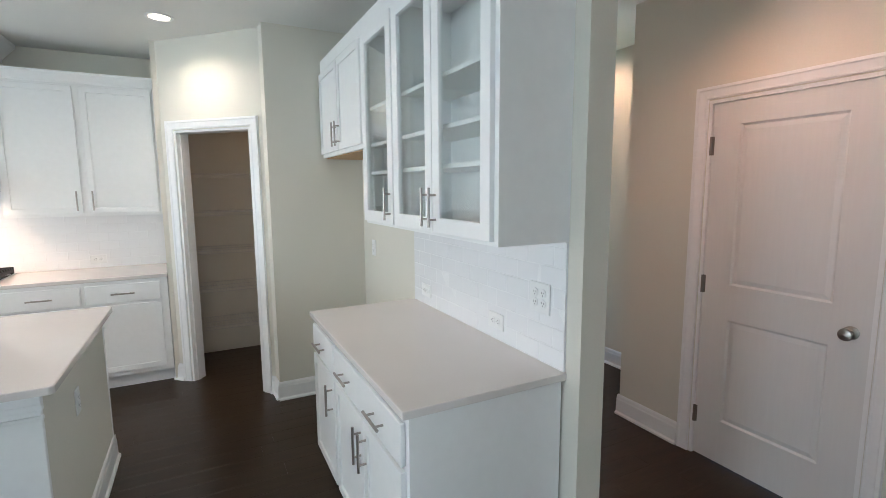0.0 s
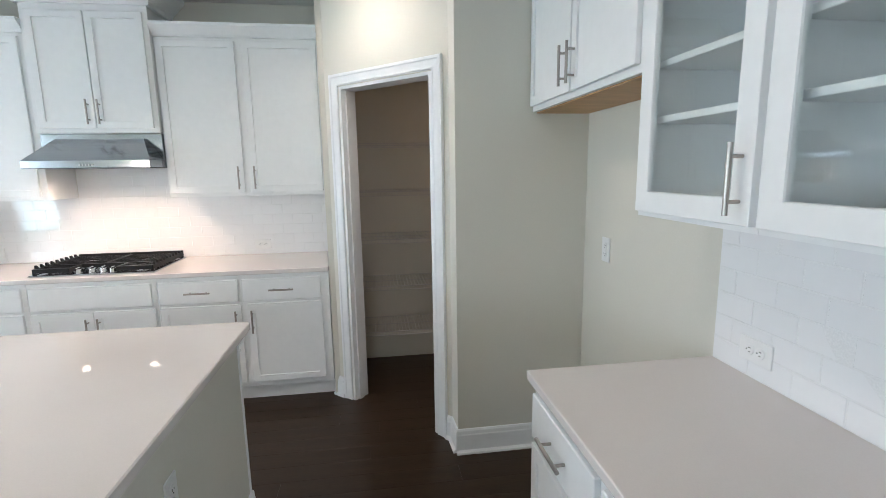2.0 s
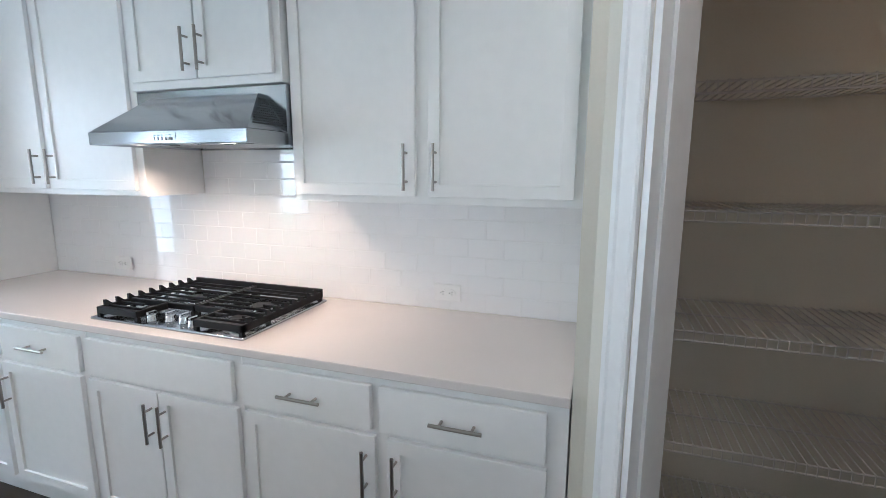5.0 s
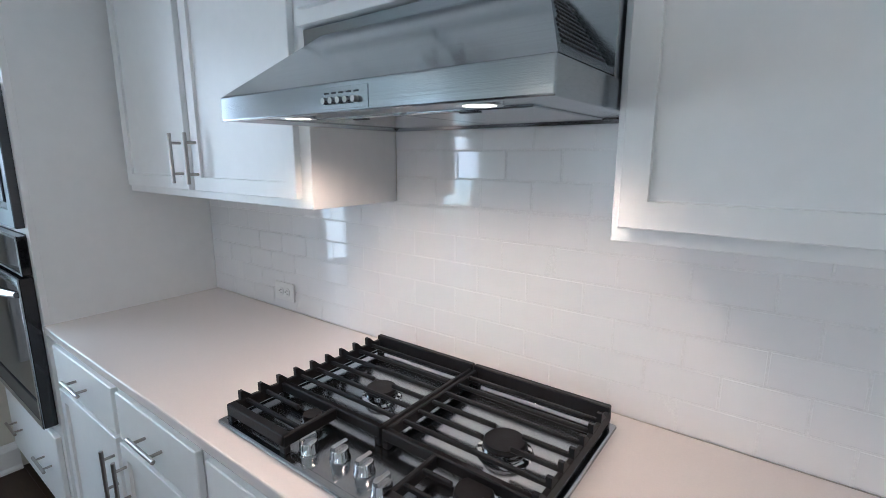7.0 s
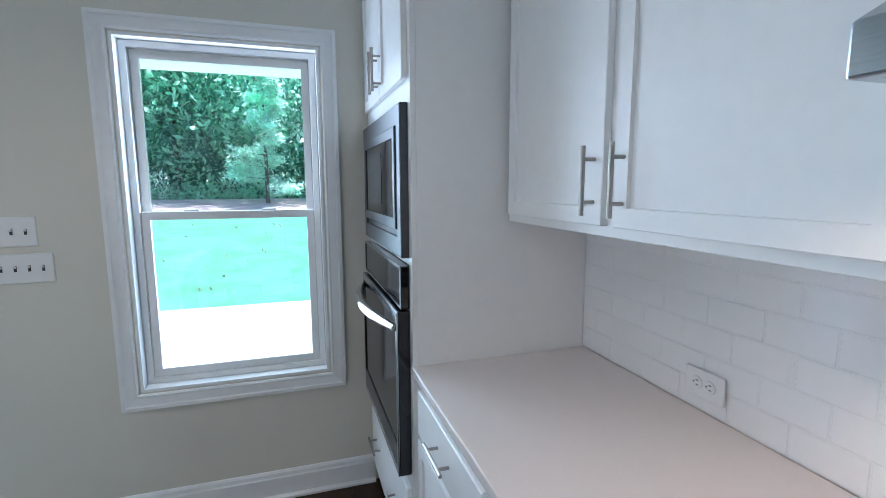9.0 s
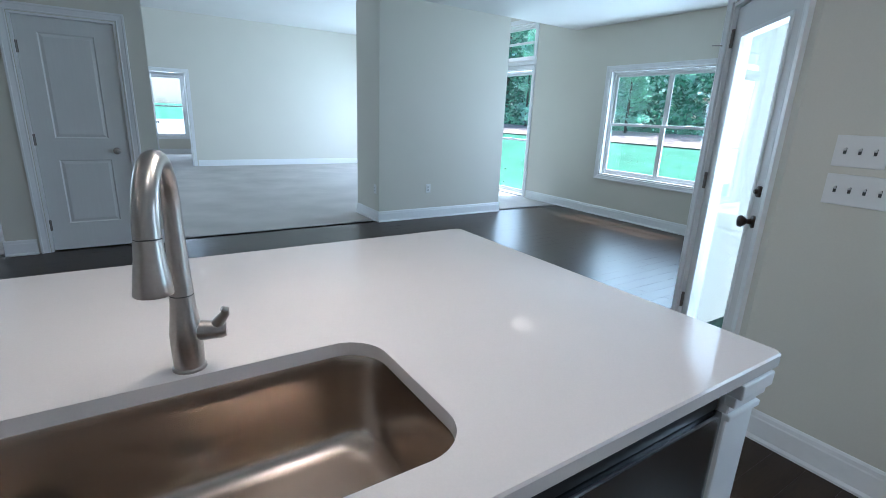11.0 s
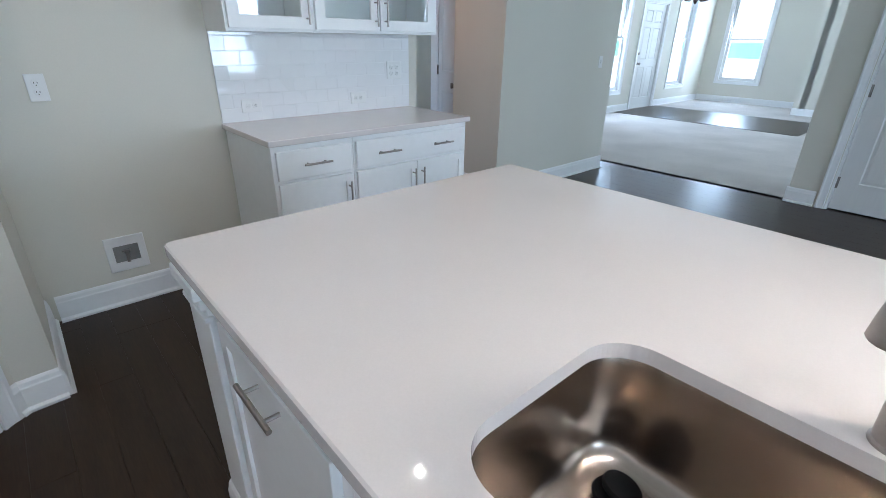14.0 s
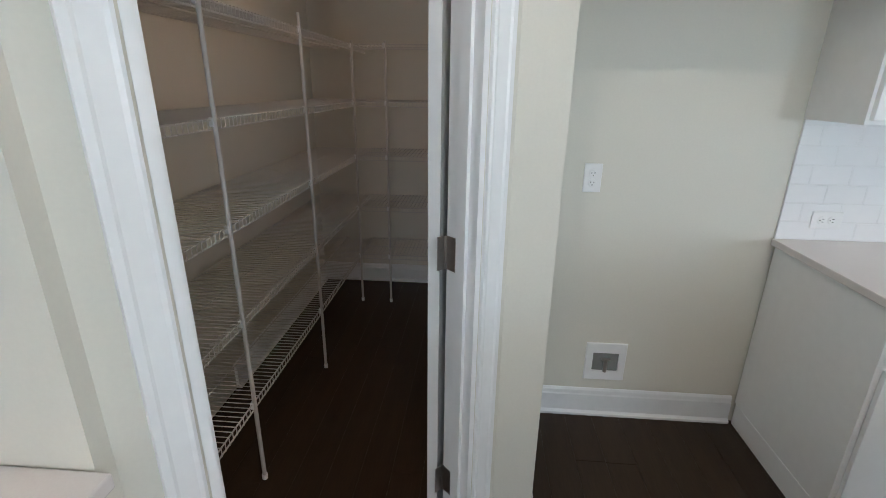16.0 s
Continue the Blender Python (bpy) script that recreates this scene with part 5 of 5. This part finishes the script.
part("bowl", bm, SHADEG, fl, "glowing frosted bowl", smooth=True)
bm = bmesh.new()
turned(bm, [(0.012, -0.137), (0.014, -0.15), (0.006, -0.165), (0, -0.175)], seg=12)
part("finial", bm, BRONZE, fl, smooth=True)
av = thing("ceiling_vent", pose(-5.52, -4.98, H, 0, 0, 90), "white rectangular ceiling air vent", "vent")
bm = bmesh.new()
ring_frame(bm, -0.19, 0.19, -0.11, 0.11, 0.03, 0.03, -0.006, 0)
fr = part("frame", bm, PLAST, av, at=pose(0, 0, 0, -90, 0, 0) @ pose(0, 0, 0, 180, 0, 0))
bm = bmesh.new()
box(bm, -0.16, -0.08, -0.003, 0.16, 0.08, -0.001)
part("backing", bm, SLOT, av)
for k in range(9):
    bm = bmesh.new()
    box(bm, -0.16, -0.078 + 0.0185 * k, -0.008, 0.16, -0.073 + 0.0185 * k, -0.003)
    part("slat", bm, PLAST, av)
ch = thing("chandelier", pose(0.97, -10.5, 2.04), "bronze chandelier with pale glass shades", "chandelier")
bm = bmesh.new()
turned(bm, [(0, -0.1), (0.02, -0.08), (0.045, -0.03), (0.03, 0.02), (0.02, 0.1), (0.035, 0.16), (0.012, 0.25), (0.008, HG - 2.04), (0, HG - 2.04)], seg=16)
part("column", bm, BRONZE, ch, smooth=True)
for k in range(6):
    a = k * math.pi / 3
    c, s_ = math.cos(a), math.sin(a)
    bm = bmesh.new()
    tube(bm, [(c * r, s_ * r, z) for r, z in ((0.03, 0.0), (0.1, -0.05), (0.2, -0.04), (0.27, 0.02), (0.29, 0.08))], [0.008] * 5, 8)
    arm = part("arm", bm, BRONZE, ch, smooth=True)
    bm = bmesh.new()
    turned(bm, [(0.03, 0.08), (0.05, 0.12), (0.065, 0.19), (0.08, 0.22)], (c * 0.29, s_ * 0.29, 0), 14)
    part("shade", bm, SHADEG, arm, "pale glass shade", smooth=True)

# a folder of papers left on the glass cabinet's bottom shelf
bk = thing("booklet", pose(-0.2, -3.45, 1.409, 0, 0, 8), "blue and black booklet lying in the glass cabinet", "booklet")
for n, q, mt in (("cover", (-0.09, -0.12, 0, 0.09, 0.06, 0.012), material("blue_card", (0.03, 0.2, 0.4), 0.5)), ("page_block", (-0.085, 0.062, 0, 0.09, 0.2, 0.01), BLACK)):
    bm = bmesh.new()
    box(bm, *q, 0.001)
    part(n, bm, mt, bk)


# ---- outside ----
bm = bmesh.new()
xs = [-8.9, -10.0, -14, -20, -24, -60, -400, -2500]
zs = [-0.2, -0.2, 0.1, 0.57, 0.9, 1.0, 2.0, 2.0]
ys = [-2500, -400, -60, -20, 0, 30, 60, 400, 2500]
rows = [[bm.verts.new((x, y, z)) for y in ys] for x, z in zip(xs, zs)]
east = [[bm.verts.new((x, y, -0.22)) for y in ys] for x in (-5.0, 30, 400, 2500)]
for a, b in zip(rows + [], rows[1:]):
    for i in range(len(ys) - 1):
        bm.faces.new((a[i], b[i], b[i + 1], a[i + 1]))
for a, b in zip([rows[0]] + east, east):
    for i in range(len(ys) - 1):
        bm.faces.new((a[i], a[i + 1], b[i + 1], b[i]))
solid("ground", bm, GRASSM, pose(0, 0, 0), "bright green mown lawn rising to the woods", "lawn", kind="structure")
bm = bmesh.new()
box(bm, -9.9, -2.9, -0.3, -5.27, 3.0, -0.16, 0.01)
solid("patio", bm, PATIOM, pose(0, 0, 0), "sunlit pale concrete patio", "patio", kind="structure")
# invented pale slab: bright sunlit ground so the front windows blow out
bm = bmesh.new()
box(bm, 2.56, -60, -0.3, 26, 6, -0.19)
solid("driveway", bm, PATIOM, pose(0, 0, 0), "pale concrete slab added to whiten the front windows", "driveway", kind="structure")
# same added bright ground outside the far end windows
bm = bmesh.new()
box(bm, -14, -60, -0.3, 2.5, -18.4, -0.19)
solid("bright_side_ground", bm, PATIOM, pose(0, 0, 0), "pale concrete slab added to whiten the far end windows", "pavement", kind="structure")
bm = bmesh.new()
a = [bm.verts.new(v) for v in ((-19.6, -60, 0.6), (-19.9, 60, 0.6))]
b = [bm.verts.new(v) for v in ((-24.2, 60, 0.97), (-24.2, -60, 0.97))]
bm.faces.new(a + b)
solid("mulch_bed", bm, MULCH, pose(0, 0, 0), "red-brown mulch bank below the trees", "mulch", kind="structure")
bm = bmesh.new()
box(bm, -7.5, -2.3, 2.45, -5.27, 3.2, 2.58)
solid("eave", bm, TRIM, pose(0, 0, 0), "white boarded porch eave over the window", "eave", kind="structure")


def tree(x, y, z, h, r, pine, seed):
    rnd = random.Random(seed)
    ob = thing("pine_tree" if pine else "leafy_tree", pose(x, y, z), "young green pine at the edge of the woods" if pine else "tall leafy green tree at the wood's edge", "tree", "woods")
    bm = bmesh.new()
    rod(bm, (0, 0, -0.3), (0, 0, h * 0.85), 0.025 * h * 0.6, 0.01 * h * 0.5, 8)
    part("trunk", bm, BARK, ob)
    limbs = []
    for k in range(22 if pine else 20):
        a, t = rnd.uniform(0, 6.28), (k + 0.5) / 22 if pine else rnd.uniform(0.02, 0.92)
        reach = r * ((1 - t) * 0.95 + 0.1) if pine else r * rnd.uniform(0.55, 1.0) * (1 - abs(t - 0.45) * 0.8)
        zz = h * (0.06 + 0.9 * t)
        limbs.append((Vector((0, 0, zz)), Vector((reach * math.cos(a), reach * math.sin(a), zz + (0.1 if pine else 0.35) * reach))))
    for p, q in limbs[::2]:
        bm = bmesh.new()
        rod(bm, p, q, 0.03, 0.008, 5)
        part("limb", bm, BARK, ob)
    mats = [LEAFM[3], LEAFM[2]] if pine else [LEAFM[rnd.randrange(4)], LEAFM[rnd.randrange(3)]]
    for mi, mat in enumerate(mats):
        verts, faces = [], []
        for k in range(3600 if pine else 2300):
            p, q = limbs[rnd.randrange(len(limbs))]
            t = rnd.uniform(0.15, 1.08)
            sp = 0.16 if pine else 0.5 + 0.16 * r
            c = p.lerp(q, t) + Vector([rnd.gauss(0, sp) * (1, 1, 0.7)[i] for i in range(3)])
            s = rnd.uniform(0.06, 0.16) if pine else rnd.uniform(0.08, 0.22)
            u = Vector([rnd.gauss(0, 1) for _ in range(3)]).normalized()
            v = u.orthogonal().normalized()
            b = len(verts)
            wd = 0.22 if pine else 0.55
            verts += [c - u * s, c + v * s * wd, c + u * s, c - v * s * wd]
            faces.append((b, b + 1, b + 2, b + 3))
        me = bpy.data.meshes.new("crown")
        me.from_pydata(verts, [], faces)
        me.materials.append(mat)
        o = new("crown", me)
        o.parent = ob
        tagged(o, kind="stuff")


rt = random.Random(5)
spots = [(-26.5, y + rt.uniform(-0.8, 0.8), rt.uniform(7, 11)) for y in (-34, -30, -26, -22, -18.5, -15, -11.5, -8, -5, -2, 1, 4, 7, 10)]
spots += [(-30.5, y + rt.uniform(-1, 1), rt.uniform(11, 15)) for y in (-38, -33, -28, -24, -20, -16, -12, -8, -4, 0, 4, 8, 12)]
for k, (x, y, h) in enumerate(spots):
    tree(x, y, 0.9, h, h * 0.3, False, 10 + k)
for k, (x, y, h) in enumerate(((-22.5, -1.9, 5.6), (-23.2, -16.5, 5.0), (-23.5, -24.0, 5.6), (-23.3, 3.0, 4.5))):
    tree(x, y, 0.85, h, 1.35, True, 100 + k)


# low growth along the wood's edge, and fallen leaves on the lawn
def scatter(name, label, n, place, size, mat, seed):
    rnd = random.Random(seed)
    verts, faces = [], []
    for k in range(n):
        c = Vector(place(rnd))
        s = rnd.uniform(*size)
        u = Vector([rnd.gauss(0, 1) for _ in range(3)]).normalized()
        v = u.orthogonal().normalized()
        b = len(verts)
        verts += [c - u * s, c + v * s * 0.6, c + u * s, c - v * s * 0.6]
        faces.append((b, b + 1, b + 2, b + 3))
    me = bpy.data.meshes.new(name)
    me.from_pydata(verts, [], faces)
    me.materials.append(mat)
    return tagged(new(name, me), label, "plants", kind="stuff")


scatter("undergrowth", "low green undergrowth along the woods", 9000, lambda r: (-24.6 - abs(r.gauss(0, 0.8)), r.uniform(-40, 14), 0.9 + abs(r.gauss(0, 0.55))), (0.06, 0.16), LEAFM[2], 3)
scatter("undergrowth", "dark green undergrowth behind the hedge", 9000, lambda r: (-25.6 - abs(r.gauss(0, 1.2)), r.uniform(-40, 14), 0.9 + abs(r.gauss(0, 1.7))), (0.09, 0.24), LEAFM[0], 4)
scatter("undergrowth", "green brush filling the wood behind", 14000, lambda r: (-31.5 - abs(r.gauss(0, 1.0)), r.uniform(-44, 18), 0.9 + r.uniform(0, 11)), (0.15, 0.4), LEAFM[1], 6)
scatter("fallen_leaves", "brown fallen leaves on the lawn", 260, lambda r: (lambda x: (x, r.uniform(-12, 4), -0.17 + max(0, (-10 - x)) * 0.077))(r.uniform(-19, -10.2)), (0.02, 0.045), material("dry_leaf", (0.4, 0.28, 0.16), 0.8, amount=0.3), 5)


# ---- backsplash tiles ----
def tiles(parent, inverse, x0, x1, z0, z1, holes=(), face="north"):
    """Running-bond subway tiles with open joints; x along the wall, outward -y in the wall's own frame."""
    w, h, j, t = 0.1485, 0.0755, 0.0015, 0.007
    cache = {}

    def mesh(lw, lh):
        key = (round(lw, 3), round(lh, 3))
        if key not in cache:
            bm = bmesh.new()
            e = 0.0024
            a = [bm.verts.new(v) for v in ((0, 0, 0), (lw, 0, 0), (lw, 0, lh), (0, 0, lh))]
            m = [bm.verts.new(v) for v in ((0, -t + e, 0), (lw, -t + e, 0), (lw, -t + e, lh), (0, -t + e, lh))]
            b = [bm.verts.new(v) for v in ((e, -t, e), (lw - e, -t, e), (lw - e, -t, lh - e), (e, -t, lh - e))]
            for p, q in ((a, m), (m, b)):
                for i in range(4):
                    bm.faces.new((p[i], p[(i + 1) % 4], q[(i + 1) % 4], q[i]))
            bm.faces.new(b)
            bmesh.ops.recalc_face_normals(bm, faces=bm.faces)
            cache[key] = bpy.data.meshes.new("tile")
            bm.to_mesh(cache[key])
            bm.free()
            cache[key].materials.append(TILE)
        return cache[key]

    rnd = random.Random(2)
    z, row = z0, 0
    while z < z1 - 0.01:
        lh = min(h, z1 - z)
        x = x0 - (w / 2 if row % 2 else 0)
        while x < x1 - 0.004:
            a, b = max(x, x0), min(x + w, x1)
            if b - a > 0.012 and not any(a > p - 0.001 and b < q + 0.001 and z > u - 0.001 for p, q, u in holes):
                o = new("tile", mesh(b - a - j, lh - j))
                o.parent = parent
                o.matrix_basis = inverse @ pose(a, 0, z, rnd.gauss(0, 0.16), 0, rnd.gauss(0, 0.16))
            x += w
        z += h
        row += 1


bm = bmesh.new()
box(bm, 0.9, -0.0091, 0.9145, 3.866, -0.0005, 1.374)
box(bm, 2.073, -0.0091, 1.3745, 2.803, -0.0005, 1.578)
part("grout", bm, GROUT, wall_north, "white grout bed")
tiles(wall_north, pose(5.275, -0.0028, 0), -4.32, -1.4105, 0.916, 1.374)
tiles(wall_north, pose(5.275, -0.0028, 0), -3.201, -2.472, 1.374, 1.58)
bm = bmesh.new()
box(bm, 1.062, -0.0091, 0.9145, 2.387, -0.0005, 1.388)
part("grout", bm, GROUT, wall_hutch, "white grout bed")
tiles(wall_hutch, pose(0, -0.0028, 0), 1.062, 2.387, 0.916, 1.39)

# ---- floor planks ----
PL = {}
rf = random.Random(8)


def plank_mesh(length, width):
    key = (round(length, 2), round(width, 3))
    if key not in PL:
        bm = bmesh.new()
        box(bm, 0, 0, -0.0025, key[0] - 0.001, key[1] - 0.001, 0.0, 0.0006)
        PL[key] = bpy.data.meshes.new("plank")
        bm.to_mesh(PL[key])
        bm.free()
        PL[key].materials.append(WOOD)
    return PL[key]


PW = 0.127
y, count = 0.0, 0
verts, faces = [], []
while y > -6.88:
    y -= PW
    x = -8.95 - rf.uniform(0, 1.2)
    while x < 2.25:
        length = rf.choice((0.9, 1.2, 1.5, 1.8))
        edge = -8.95 if y < -3.1 else max(-5.16, -5.16 + min(0, 2.2 + y)) if y > -2.3 else -5.2 + (y + 2.2)
        a, b = max(x, edge), min(x + length, 2.25)
        x += length
        if b - a < 0.05:
            continue
        near = -5.2 < a and b < 1.6 and -4.4 < y < 0.2 and count < 290
        if near:
            o = new("plank", plank_mesh(b - a, PW))
            o.parent = floor
            o.location = (a, y, 0.0)
            count += 1
        else:
            k = len(verts)
            verts += [(a, y, 0), (b - 0.001, y, 0), (b - 0.001, y + PW - 0.001, 0), (a, y + PW - 0.001, 0), (a, y, -0.0025), (b - 0.001, y, -0.0025), (b - 0.001, y + PW - 0.001, -0.0025), (a, y + PW - 0.001, -0.0025)]
            faces += [(k, k + 1, k + 2, k + 3), (k, k + 4, k + 5, k + 1), (k + 1, k + 5, k + 6, k + 2), (k + 2, k + 6, k + 7, k + 3), (k + 3, k + 7, k + 4, k)]
me = bpy.data.meshes.new("planks")
me.from_pydata(verts, [], faces)
me.materials.append(WOOD)
o = new("planks", me)
o.parent = floor
tagged(o, "dark stained planks", kind="stuff")
